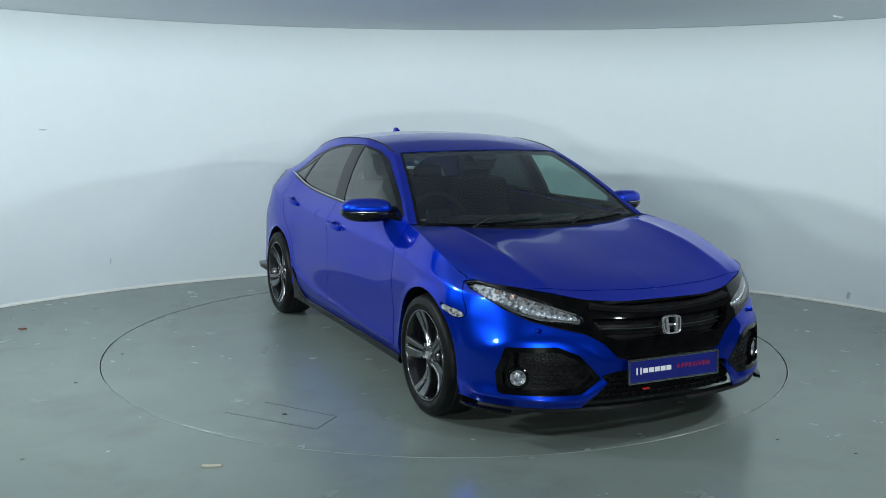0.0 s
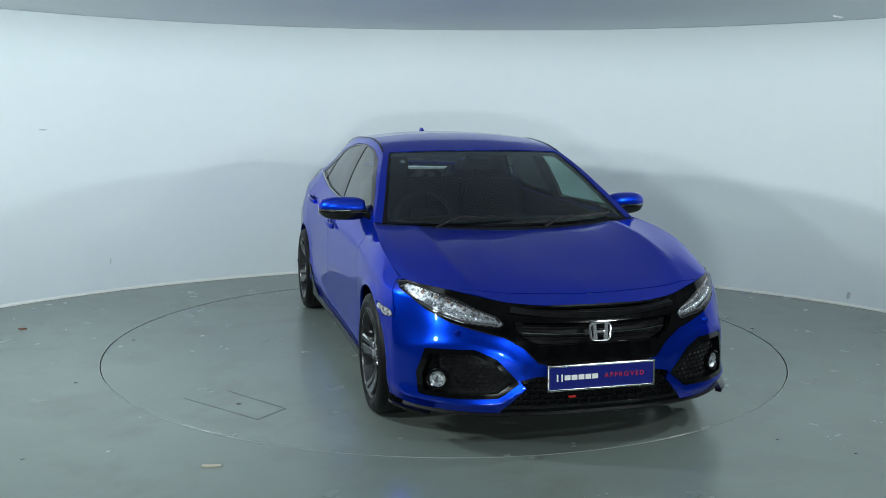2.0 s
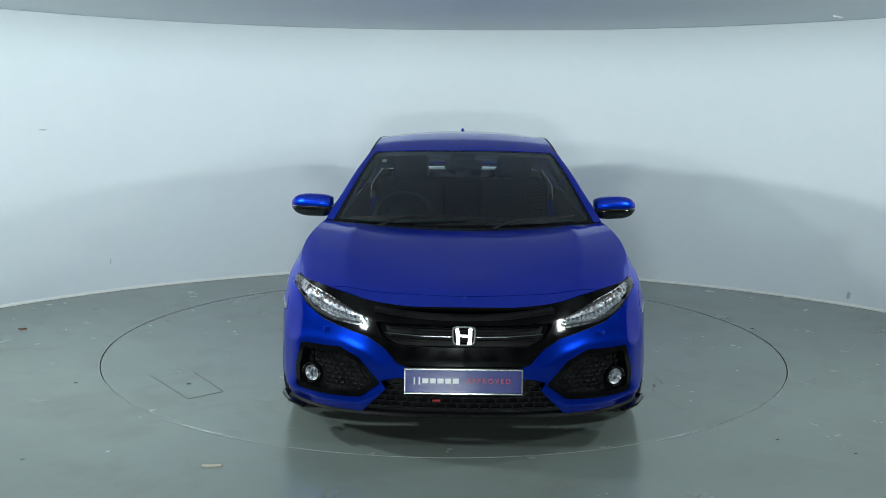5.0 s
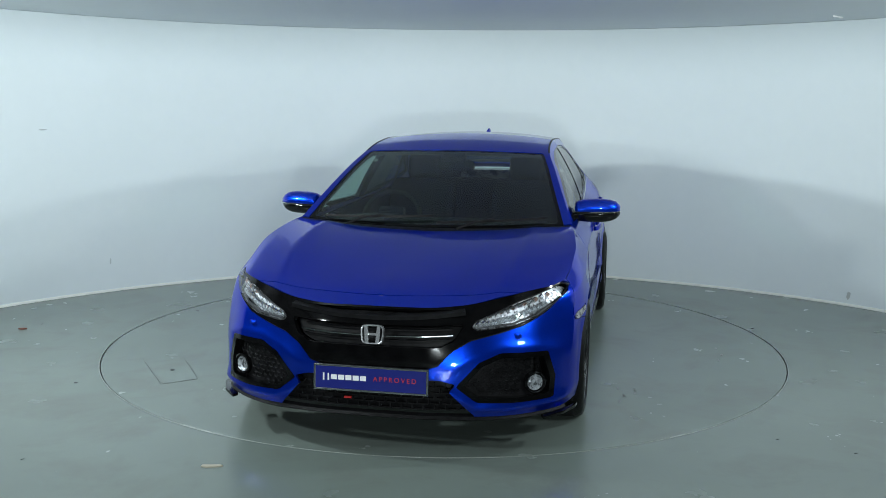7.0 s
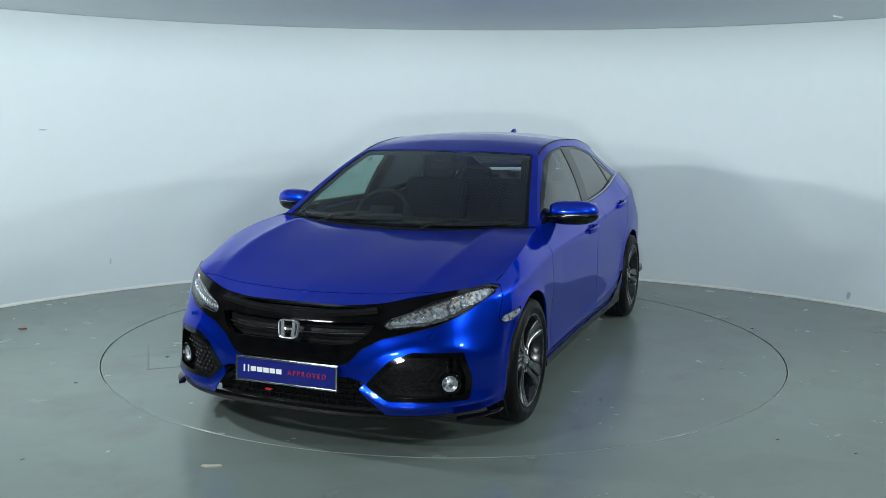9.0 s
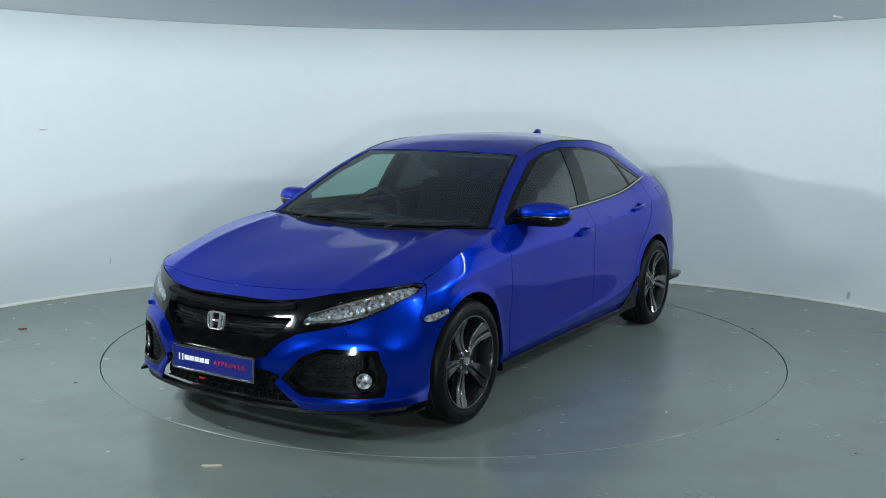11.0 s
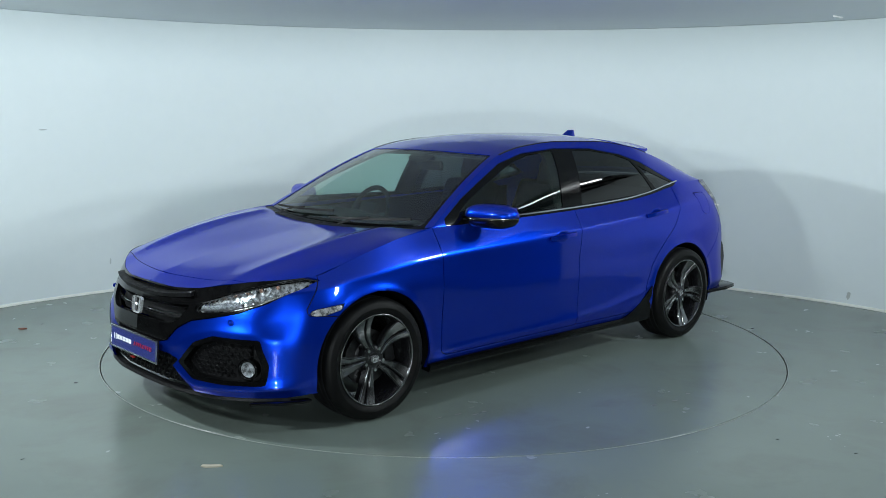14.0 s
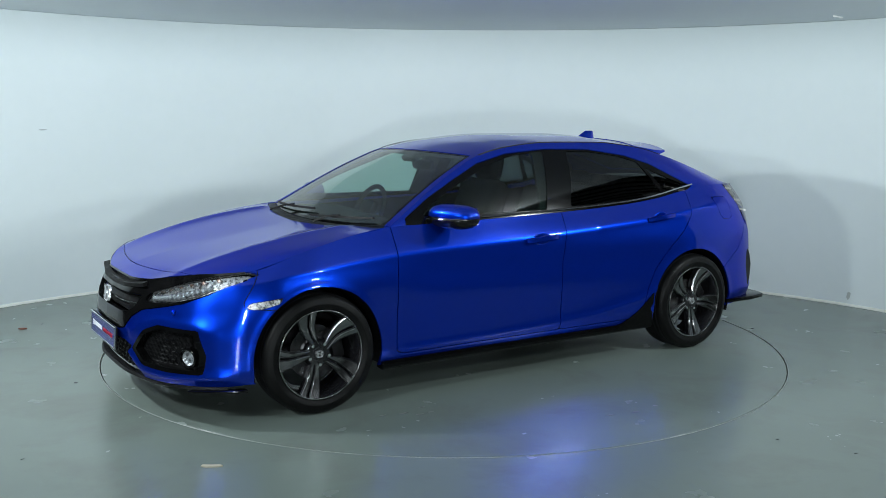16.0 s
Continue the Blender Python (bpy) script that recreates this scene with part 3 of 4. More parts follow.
def belt_point(x):
    """Side and height of the belt line at x behind the cowl."""
    r = ROWS[5][10:19]
    return pchip(r[:, 0], r[:, 1], x), pchip(r[:, 0], r[:, 2], x)


RAIL_X = [.885, .62, .40, .19, -.05, -.35, -.75, -1.1, -1.4, -1.65, -1.93]
RAIL_Y = [.784, .705, .645, .592, .575, .568, .566, .568, .572, .575, .57]
RAIL_Z = [.931, 1.085, 1.20, 1.288, 1.338, 1.360, 1.355, 1.318, 1.245, 1.165, 1.068]


def rail_point(x):
    return pchip(RAIL_X, RAIL_Y, x), pchip(RAIL_X, RAIL_Z, x)


def cabin_grid():
    xs = np.linspace(.884, -1.929, 170)
    s = np.linspace(0, 1, 30)
    by, bz = belt_point(xs)
    ry, rz = rail_point(xs)
    out = np.zeros((len(xs), len(s), 3))
    bulge = 0.022 * np.clip((rz - bz) / 0.3, 0, 1)
    for j, t in enumerate(s):
        out[:, j, 0] = xs
        out[:, j, 1] = by + (ry - by) * t + bulge * 4 * t * (1 - t)
        out[:, j, 2] = bz + (rz - bz) * t
    return out


BOW_X = [.885, .5, .19, -.4, -1.2, -1.93]
BOW = [.135, .115, .085, .03, 0.0, -.10]
CROWN = [-.022, .012, .018, .039, .047, .012]


def canopy_grid():
    xs = np.linspace(.884, -1.929, 180)
    ry, rz = rail_point(xs)
    bow = pchip(BOW_X, BOW, xs)
    crown = pchip(BOW_X, CROWN, xs)
    s = np.linspace(1, 0, 40)
    out = np.zeros((len(xs), len(s), 3))
    for j, t in enumerate(s):
        e = 1 - abs(t) ** 2.2
        out[:, j, 0], out[:, j, 1], out[:, j, 2] = xs + bow * e, ry * t, rz + crown * e
    return out


def hood_grid():
    belt = ROWS[5]
    nu, nv = 80, 50
    u, s = np.linspace(0, 1, nu), np.linspace(1, 0, nv)
    yf = belt[:7, 1]
    front = np.stack([pchip(yf, belt[:7, 0], s * .808), s * .808, pchip(yf, belt[:7, 2], s * .808)], 1)
    back = np.stack([.885 + .135 * (1 - s ** 2.2), s * .784, .906 + .02 * s ** 2], 1)
    k = np.concatenate([[0], np.cumsum(np.linalg.norm(np.diff(belt[6:11], axis=0), axis=1))])
    k /= k[-1]
    edge = np.stack([pchip(k, belt[6:11, c], u) for c in range(3)], 1)
    mid = np.stack([pchip([0, .12, .4, .75, 1], [2.11, 1.99, 1.68, 1.28, 1.02], u), 0 * u, pchip([0, .12, .4, .75, 1], [.68, .735, .80, .868, .906], u)], 1)
    out = np.zeros((nu, nv, 3))
    for i in range(nu):
        for j in range(nv):
            a, t = u[i], s[j]
            lerp_s = mid[i] * (1 - t) + edge[i] * t
            lerp_u = front[j] * (1 - a) + back[j] * a
            corner = (front[-1] * (1 - t) + front[0] * t) * (1 - a) + (back[-1] * (1 - t) + back[0] * t) * a
            out[i, j] = lerp_s + lerp_u - corner
            fade = math.sin(math.pi * min(1.0, .10 + a)) if a < .4 else min(1.0, (1 - a) / .12)
            off = abs(t - (.66 + .09 * a))
            ridge = .023 * fade * math.exp(-math.sqrt(off * off + .00008) / .095)
            out[i, j, 2] += ridge + .012 * math.sin(math.pi * a) * math.sin(math.pi * t) ** 2
    return out


# front face outlines (side, height) and flank outlines (x, height)
HEADLAMP = [(.83, .742), (.80, .755), (.72, .730), (.62, .700), (.52, .655), (.445, .625), (.430, .600), (.455, .586), (.60, .598), (.70, .628), (.76, .665), (.815, .71)]
GRILLE = [(-.1, .80), (-.1, .415), (.22, .418), (.29, .434), (.352, .50), (.43, .545), (.55, .572), (.65, .598), (.74, .645), (.83, .722), (.86, .745), (.9, .80)]
FOG = [(.757, .478), (.56, .488), (.47, .45), (.372, .342), (.462, .270), (.63, .262), (.785, .262), (.79, .36)]
INTAKE = [(-.1, .372), (.30, .372), (.375, .352), (.345, .322), (.452, .205), (.452, .1), (-.1, .1)]
SLOT_TOP = [(-.1, .672), (.335, .672), (.30, .650), (-.1, .648)]
SLOT_MID = [(-.1, .600), (.40, .612), (.36, .545), (.30, .515), (-.1, .512)]
FENDER_CUT = [(1.62, .90), (1.655, .745), (1.742, .612), (1.735, .585), (1.50, .56), (1.50, 0), (2.6, 0), (2.6, .9)]
REAR_BUMPER = [(-1.92, .80), (-1.80, .63), (-1.62, .50), (-1.62, 0), (-2.6, 0), (-2.6, .74), (-2.02, .75)]
TAIL = [(-1.800, 1.075), (-1.835, .985), (-1.93, .80), (-1.975, .79), (-2.03, .90), (-2.14, .93), (-2.14, 1.0), (-2.05, 1.075)]
DOOR_F = [(.885, .93), (.865, .96), (-.30, .96), (-.245, .67), (-.232, .27), (-.225, .252), (.86, .25), (.895, .27), (.89, .65)]
DOOR_R = [(-.30, .96), (-.30, 1.1), (-1.40, 1.1), (-1.385, 1.0), (-1.34, .88), (-1.26, .79), (-1.14, .70), (-1.0, .55), (-.93, .40), (-.90, .252), (-.225, .252), (-.232, .27), (-.245, .67)]
FUEL = [(-1.60, .985), (-1.735, .985), (-1.755, .86), (-1.745, .84), (-1.66, .84), (-1.63, .87)]
MARKER = [(1.735, .600), (1.70, .612), (1.552, .628), (1.575, .600), (1.66, .578), (1.715, .580)]
WINDOW_BAND = [(.80, .90), (.79, .972), (.62, 1.070), (.42, 1.165), (.22, 1.25), (.0, 1.302), (-.30, 1.325), (-.65, 1.318), (-.95, 1.275), (-1.15, 1.218), (-1.485, 1.060), (-1.2, .95)]
WINDOW_F = [(.665, .985), (.62, 1.020), (.45, 1.105), (.30, 1.165), (.10, 1.245), (-.05, 1.280), (-.272, 1.300), (-.245, 1.18), (-.185, .975)]
WINDOW_R = [(-.395, .985), (-.445, 1.15), (-.475, 1.297), (-.65, 1.292), (-.88, 1.262), (-1.035, 1.222), (-1.10, 1.13), (-1.165, 1.022)]
WINDOW_Q = [(-1.09, 1.200), (-1.155, 1.165), (-1.415, 1.066), (-1.215, 1.028)]


def circle(x, z, r, n=48):
    return [(x + r * math.cos(2 * math.pi * i / n), z + r * math.sin(2 * math.pi * i / n)) for i in range(n)]


def carved_wrap(fuel):
    w = Skin(wrap_grid(), "body")
    w.carve(side_field(circle(1.35, .305, .36)), ["body"], "arch")
    w.carve(side_field(circle(-1.35, .305, .36)), ["body"], "arch")
    w.carve(lambda s: np.maximum(front_field(GRILLE)(s), 1.705 - s.p[:, 0]), ["body"], "grille", .004)
    w.carve(front_field(FOG), ["body"], "fog", 0)
    w.carve(front_field(INTAKE), ["body"], "intake", 0)
    w.carve(front_field(HEADLAMP), ["grille", "body", "gap"], "headlamp", .003)
    w.carve(front_field(SLOT_TOP), ["grille"], "slot", 0)
    w.carve(front_field(SLOT_MID), ["grille"], "slot", 0)
    w.carve(side_field(MARKER), ["body"], "marker", .003)
    w.carve(side_field(FENDER_CUT), ["body"], "front_bumper", .004)
    w.carve(side_field(TAIL), ["body"], "tail", .004)
    w.carve(side_field(REAR_BUMPER), ["body"], "rear_bumper", .004)
    w.carve(side_field(DOOR_F), ["body"], "door_f", .005)
    w.carve(side_field(DOOR_R), ["body"], "door_r", .005)
    if fuel:
        w.carve(side_field(FUEL, -.0), ["body"], "fuel", .003)
    w.carve(lambda s: s.p[:, 0] + 1.995, ["body"], "tailgate", .004)
    w.carve(lambda s: np.where(s.p[:, 0] > .886, -1.0, 1.0), ["body"], "fender")
    w.carve(lambda s: np.where(s.p[:, 0] > -.9, s.p[:, 2] - .30, 1.0), ["body"], "sill")
    return w


def build_car():
    car = tagged(new("car"), "glossy metallic blue five-door hatchback with black grille and alloys", "car")
    hood = Skin(hood_grid(), "hood")
    hood.carve(lambda s: s.p[:, 0] * -1 + (2.035 - .20 * np.abs(s.p[:, 1]) ** 1.6 - .10 * np.abs(s.p[:, 1]) ** 4), ["hood"], "nose", .004)
    hood.carve(lambda s: .925 - s.q[:, 0] + .02 * (1 - s.q[:, 1]), ["hood"], "cowl", .004)
    canopy = Skin(canopy_grid(), "roof")
    t_of = lambda x: (.884 - x) / (.884 + 1.929)
    canopy.carve(lambda s: np.maximum(s.q[:, 0] - t_of(.195), .055 - s.q[:, 1]), ["roof"], "frit")
    canopy.carve(lambda s: np.maximum(np.maximum(s.q[:, 0] - t_of(.212), t_of(.868) - s.q[:, 0]), .080 - s.q[:, 1]), ["frit"], "screen")
    canopy.carve(lambda s: np.maximum(np.maximum(t_of(-1.37) - s.q[:, 0], s.q[:, 0] - t_of(-1.84)), .13 - s.q[:, 1]), ["roof"], "rear_screen", .004)
    canopy.carve(lambda s: t_of(-1.30) - s.q[:, 0], ["roof"], "hatch", .004)
    cabin = Skin(cabin_grid(), "frame")
    cabin.carve(side_field(WINDOW_BAND, -.006), ["frame"], "band", .003)
    cabin.carve(side_field(WINDOW_F, .008), ["band"], "glass_f", 0)
    cabin.carve(side_field(WINDOW_R, .008), ["band"], "glass_r", 0)
    cabin.carve(side_field(WINDOW_Q), ["band"], "glass_q", 0)
    both = (1, -1)
    panel("bonnet", [(hood, hood.take({"hood"}))], PAINT, car, sides=both)
    panel("nose_panel", [(hood, hood.take({"nose"}))], PAINT, car, sides=both)
    panel("cowl", [(hood, hood.take({"cowl"}))], BLACK, car, "black plastic cowl below the windscreen", sides=both, off=-.004)
    panel("roof", [(canopy, canopy.take({"roof"}))], PAINT, car, sides=both)
    panel("hatch", [(canopy, canopy.take({"hatch"}))], PAINT, car, sides=both)
    panel("windscreen", [(canopy, canopy.take({"screen"}))], SCREEN, car, "clear green-tinted windscreen", sides=both, thick=0, off=-.004)
    panel("windscreen_border", [(canopy, canopy.take({"frit"}))], TRIM_BLACK, car, "black printed windscreen border", sides=both, thick=.004, off=-.003)
    panel("rear_window", [(canopy, canopy.take({"rear_screen"}))], PRIVACY, car, "dark rear window", sides=both, thick=0, off=-.004)
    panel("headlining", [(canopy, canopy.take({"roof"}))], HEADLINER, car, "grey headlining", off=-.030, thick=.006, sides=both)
    for sgn in (1, -1):
        w = carved_wrap(sgn > 0)
        one = (sgn,)

        def skin_part(name, key, mat, label="", **kw):
            return panel(name, [(w, w.take({key}))], mat, car, label, sides=one, **kw)
        skin_part("front_wing", "fender", PAINT)
        door_f = skin_part("front_door", "door_f", PAINT)
        door_r = skin_part("rear_door", "door_r", PAINT)
        skin_part("rear_quarter_panel", "body", PAINT)
        skin_part("sill", "sill", PAINT)
        skin_part("tailgate_skin", "tailgate", PAINT)
        skin_part("front_bumper", "front_bumper", PAINT)
        skin_part("rear_bumper", "rear_bumper", PAINT)
        skin_part("fuel_flap", "fuel", PAINT)
        skin_part("grille", "grille", GLOSS_BLACK, "gloss black front grille", off=.004, thick=.03)
        skin_part("grille_slot", "slot", BLACK, "dark recessed grille slot", off=-.045, thick=.004)
        skin_part("lower_intake", "intake", BLACK, "black mesh lower intake", off=-.05, thick=.004)
        fog = skin_part("fog_lamp_bay", "fog", BLACK, "black fog lamp bay with hexagon mesh", off=-.045, thick=.004)
        bay_wall = panel("fog_lamp_surround", [(w, rim_band(w, "fog", .022))], GLOSS_BLACK, car, "gloss black surround", off=.002, thick=.048, sides=one)
        side_marker = skin_part("side_marker", "marker", LAMP_BOWL, "clear side marker lamp", off=.002, thick=.01)
        skin_part("panel_gap", "gap", SEAM, "dark shut lines", off=-.012, thick=.002)
        head = skin_part("headlamp", "headlamp", LENS, "clear LED headlamp", off=.004, thick=0)
        panel("lamp_housing", [(w, w.take({"headlamp"}))], LAMP_BOWL, head, off=-.035, thick=.004, sides=one)
        led_units(head, sgn)
        tail = skin_part("tail_lamp", "tail", SMOKED, "smoked tail lamp", off=.006, thick=0)
        panel("tail_reflector", [(w, w.take({"tail"}))], TAIL_BOWL, tail, off=-.02, thick=.004, sides=one)
        # cabin side
        panel("window_surround", [(cabin, cabin.take({"band"}))], TRIM_BLACK, car, "black window surround and pillar", sides=one, off=-.002)
        panel("cant_rail", [(cabin, cabin.take({"frame"}))], PAINT, car, sides=one)
        panel("window_gap", [(cabin, cabin.take({"gap"}))], SEAM, car, sides=one, off=-.01, thick=.002)
        panel("front_window", [(cabin, cabin.take({"glass_f"}))], SIDE_GLASS, door_f, "clear side window", sides=one, off=-.005, thick=0)
        panel("rear_window_side", [(cabin, cabin.take({"glass_r"}))], PRIVACY, door_r, "dark privacy window", sides=one, off=-.005, thick=0)
        panel("quarter_window", [(cabin, cabin.take({"glass_q"}))], PRIVACY, car, "dark quarter window", sides=one, off=-.005, thick=0)
        side_details(car, door_f, door_r, sgn)
        fog_details(fog, w, sgn)
    front_details(car)
    rear_details(car)
    interior(car)
    wheels(car)
    return car


def rim_band(w, name, width):
    """Faces of a region that lie within a width of its outline (front regions)."""
    d = outline_distance(FOG, w.p[:, [1, 2]])
    w.cut(d + width, {name}, inner="fog_in")
    faces = w.take({name})
    w.label = [name if x == "fog_in" else x for x in w.label]
    return faces


def front_x(y, z):
    """Depth of the nose surface at a side and height."""
    cols = np.array([[np.interp(abs(y), r[:7, 1], r[:7, 0]), np.interp(abs(y), r[:7, 1], r[:7, 2])] for r in ROWS])
    return float(np.interp(z, cols[:, 1], cols[:, 0]))


def side_y(x, z):
    cols = np.array([[np.interp(-x, -r[5:19, 0], r[5:19, 1]), np.interp(-x, -r[5:19, 0], r[5:19, 2])] for r in ROWS])
    return float(np.interp(z, cols[:, 1], cols[:, 0]))


def led_units(head, sgn):
    def cup(y, z, r, depth, mat, name):
        bm = bmesh.new()
        lathe(bm, [(.0006, -depth), (r * .45, -depth * .9), (r * .55, -depth * .4), (r * .9, 0), (r, .003), (r * 1.02, -depth)], 4, "Z")
        turn = Matrix.Translation((front_x(y, z) - .012, y * sgn, z)) @ pose(0, 0, 0, 0, 0, sgn * 32) @ pose(0, 0, 0, 0, 84, 0)
        bmesh.ops.transform(bm, matrix=turn, verts=bm.verts)
        part(name, bm, mat, head)
    for k in range(14):
        y = .462 + .0205 * k
        cup(y, .6085 + .205 * max(0, y - .50) + .18 * max(0, y - .62), .0142, .020, REFLECTOR, "led_cup")
    for k in range(12):
        y = .475 + .024 * k
        cup(y, .637 + .29 * (y - .475), .0115, .012, AMBER_CHROME if k % 2 else REFLECTOR, "indicator_cup")
    for pts, w2 in (([(.452, .595), (.60, .606), (.70, .636), (.755, .674)], .003), ([(.455, .628), (.56, .664), (.68, .706)], .0025)):
        bm = bmesh.new()
        path = [(front_x(y, z) - .006, y * sgn, z) for y, z in pts]
        sweep(bm, path, [(-.006, -w2), (.006, -w2), (.006, w2), (-.006, w2)])
        part("light_strip", bm, LAMP_EDGE, head)


def fog_details(fog, w, sgn):
    # round lamp with chrome ring
    y, z = .70, .335
    x = front_x(y, z) - .035
    turn = pose(0, 0, 0, 0, 0, sgn * 28)
    base = Matrix.Translation((x, y * sgn, z)) @ turn
    bm = bmesh.new()
    lathe(bm, [(.036, -.02), (.050, -.02), (.052, .016), (.046, .020), (.042, .012), (.036, .010)], 32, "Z", closed=True)
    bmesh.ops.transform(bm, matrix=base @ pose(0, 0, 0, 0, 90, 0), verts=bm.verts)
    part("lamp_ring", bm, GLOSS_BLACK, fog, angle=40)
    bm = bmesh.new()
    lathe(bm, [(.0005, .004), (.012, .005), (.024, .000), (.037, .012)], 28, "Z")
    bmesh.ops.transform(bm, matrix=base @ pose(0, 0, 0, 0, 90, 0), verts=bm.verts)
    part("fog_lamp", bm, LAMP_BOWL, fog, "clear round fog lamp", angle=40)
    bm = bmesh.new()
    lathe(bm, [(.0005, .018), (.02, .0165), (.040, .011)], 28, "Z")
    bmesh.ops.transform(bm, matrix=base @ pose(0, 0, 0, 0, 90, 0), verts=bm.verts)
    part("lens", bm, LENS, fog, smooth=True)
    # hexagon mesh
    for r in range(8):
        for c in range(10):
            yy = .42 + c * .030 + (r % 2) * .015
            zz = .300 + r * .021
            if outline_distance(FOG, np.array([[yy, zz]]))[0] > -.026 or math.hypot(yy - y, zz - z) < .062:
                continue
            bm = bmesh.new()
            lathe(bm, [(.010, 0), (.0135, 0), (.0135, .0035), (.010, .001)], 6, "Z", closed=True)
            bmesh.ops.transform(bm, matrix=Matrix.Translation((front_x(yy, zz) - .042, yy * sgn, zz)) @ turn @ pose(0, 0, 0, 0, 90, 0) @ Matrix.Diagonal((.75, 1.15, 1, 1)), verts=bm.verts)
            part("mesh_cell", bm, BLACK, fog)


def front_details(car):
    # chrome bars across the grille
    for sgn in (1, -1):
        bm = bmesh.new()
        path = [(front_x(y, .56) - .014, y * sgn, .556 + .012 * (y / .4) ** 2) for y in np.linspace(.055, .35, 12)]
        sweep(bm, path, [(-.006, -.0022), (.006, -.0022), (.006, .0022), (-.006, .0022)])
        part("chrome_bar", bm, CHROME, car, "thin chrome grille bar")
    # gloss lip under the upper slot
    bm = bmesh.new()
    path = [(front_x(y, .64) + .004, y, .640 + .03 * (abs(y) / .4) ** 2) for y in np.linspace(-.40, .40, 31)]
    sweep(bm, path, [(-.022, -.012), (.012, -.014), (.014, .004), (-.022, .012)])
    part("grille_brow", bm, BLACK, car, "black grille brow", angle=40)
    # slats in the slots
    for z in (.535, .58):
        bm = bmesh.new()
        path = [(front_x(y, z) - .032, y, z + .01 * (abs(y) / .4) ** 2) for y in np.linspace(-.34, .34, 25)]
        sweep(bm, path, [(-.008, -.003), (.008, -.003), (.008, .003), (-.008, .003)])
        part("slat", bm, BLACK, car)
    # emblem: plain chrome frame with two uprights
    badge = badge_shape(.105, .088)
    badge.parent = car
    badge.matrix_basis = Matrix.Translation((2.178, 0, .566)) @ pose(0, 0, 0, 90 - 8, 0, 90)
    # number plate
    plate = new("number_plate")
    plate.parent = car
    tagged(plate, "blue dealer show plate with white print and silver rim")
    plate.matrix_basis = Matrix.Translation((2.212, 0, .370)) @ pose(0, 0, 0, 90 - 3, 0, 90)
    bm = bmesh.new()
    box(bm, (0, 0, -.004), (.525, .118, .010), None, .003)
    part("plate_base", bm, BLACK, plate)
    bm = bmesh.new()
    box(bm, (0, 0, .0025), (.505, .098, .003))
    part("plate_face", bm, PLATE_BLUE, plate)
    for a, b, c, d in ((0, .054, .525, .009), (0, -.054, .525, .009), (-.258, 0, .009, .118), (.258, 0, .009, .118)):
        bm = bmesh.new()
        box(bm, (a, b, .003), (c, d, .007), None, .002)
        part("plate_rim", bm, CHROME, plate)
    # maker's name as plain white bars
    x = -.205
    for wd in (.030,):
        bm = bmesh.new()
        for dx in (-.011, .011):
            box(bm, (x + dx, .002, .0050), (.007, .032, .002))
        part("print_mark", bm, WHITE, plate)
    for k in range(5):
        bm = bmesh.new()
        box(bm, (-.168 + k * .0335, .002, .0048), (.0275, .022, .002), None, .0)
        part("print_bar", bm, WHITE, plate)
    text = bpy.data.curves.new("plate_text", "FONT")
    text.body, text.size, text.extrude, text.align_x, text.align_y = "APPROVED", .030, .001, "LEFT", "CENTER"
    text.space_character = 1.45
    tmp = bpy.data.objects.new("plate_text", text)
    me = bpy.data.meshes.new_from_object(tmp)
    bpy.data.objects.remove(tmp)
    me.materials.append(PLATE_RED)
    ob = new("print_word", me)
    ob.parent = plate
    ob.matrix_basis = Matrix.Translation((.012, .002, .0055))
    # lower intake mesh
    for r in range(5):
        for c in range(17):
            y = -.40 + c * .05 + (r % 2) * .025
            z = .225 + r * .026
            if outline_distance(INTAKE, np.array([[abs(y), z]]))[0] > -.02:
                continue
            bm = bmesh.new()
            box(bm, (front_x(y, z) - .035, y, z), (.012, .038, .006), None, 0)
            box(bm, (front_x(y, z) - .035, y + .022, z + .013), (.012, .006, .022), None, 0)
            part("intake_mesh", bm, BLACK, car)
    bm = bmesh.new()
    box(bm, (2.165, -.12, .268), (.012, .035, .009), None, .001)
    part("red_tag", bm, RED_TAG, car, "small red tow cover mark")
    # black splitter lip round the nose
    q, rows = dense_rows(.03)
    foot = [p for p in rows[0] if p[0] > 1.80]
    path = [Vector((p[0] - .004, p[1], p[2] - .014)) for p in foot]
    path = [Vector((p.x, -p.y, p.z)) for p in path[:0:-1]] + path
    bm = bmesh.new()
    sweep(bm, path, [(-.030, -.004), (.004, -.006), (.010, -.001), (.002, .012), (-.03, .016)])
    part("splitter", bm, BLACK, car, "black front splitter lip", angle=40)
    for sgn in (1, -1):
        bm = bmesh.new()
        outline = [(1.97, .735), (2.0, .75), (1.90, .832), (1.79, .880), (1.74, .885), (1.74, .85), (1.85, .80)]
        prism(bm, [(x, y * sgn) for x, y in outline], "Z", .172, .186, .003)
        part("splitter_winglet", bm, GLOSS_BLACK, car, angle=30)
    # washer covers
    for sgn in (1, -1):
        bm = bmesh.new()
        box(bm, (front_x(.62, .555) + .002, .62 * sgn, .556), (.02, .05, .022), pose(0, 0, 0, 0, 0, sgn * -28), .006)
        part("washer_cover", bm, PAINT, car, angle=40)
    # small round sticker inside the windscreen
    ry, rz = rail_point(np.array([.30]))
    e = 1 - .80 ** 2.2
    bm = bmesh.new()
    tube(bm, (0, 0, 0), .016, .002, "Z", seg=20)
    sticker = part("sticker", bm, plain("label_grey", (.22, .23, .23), .5), car, "small pale round windscreen sticker")
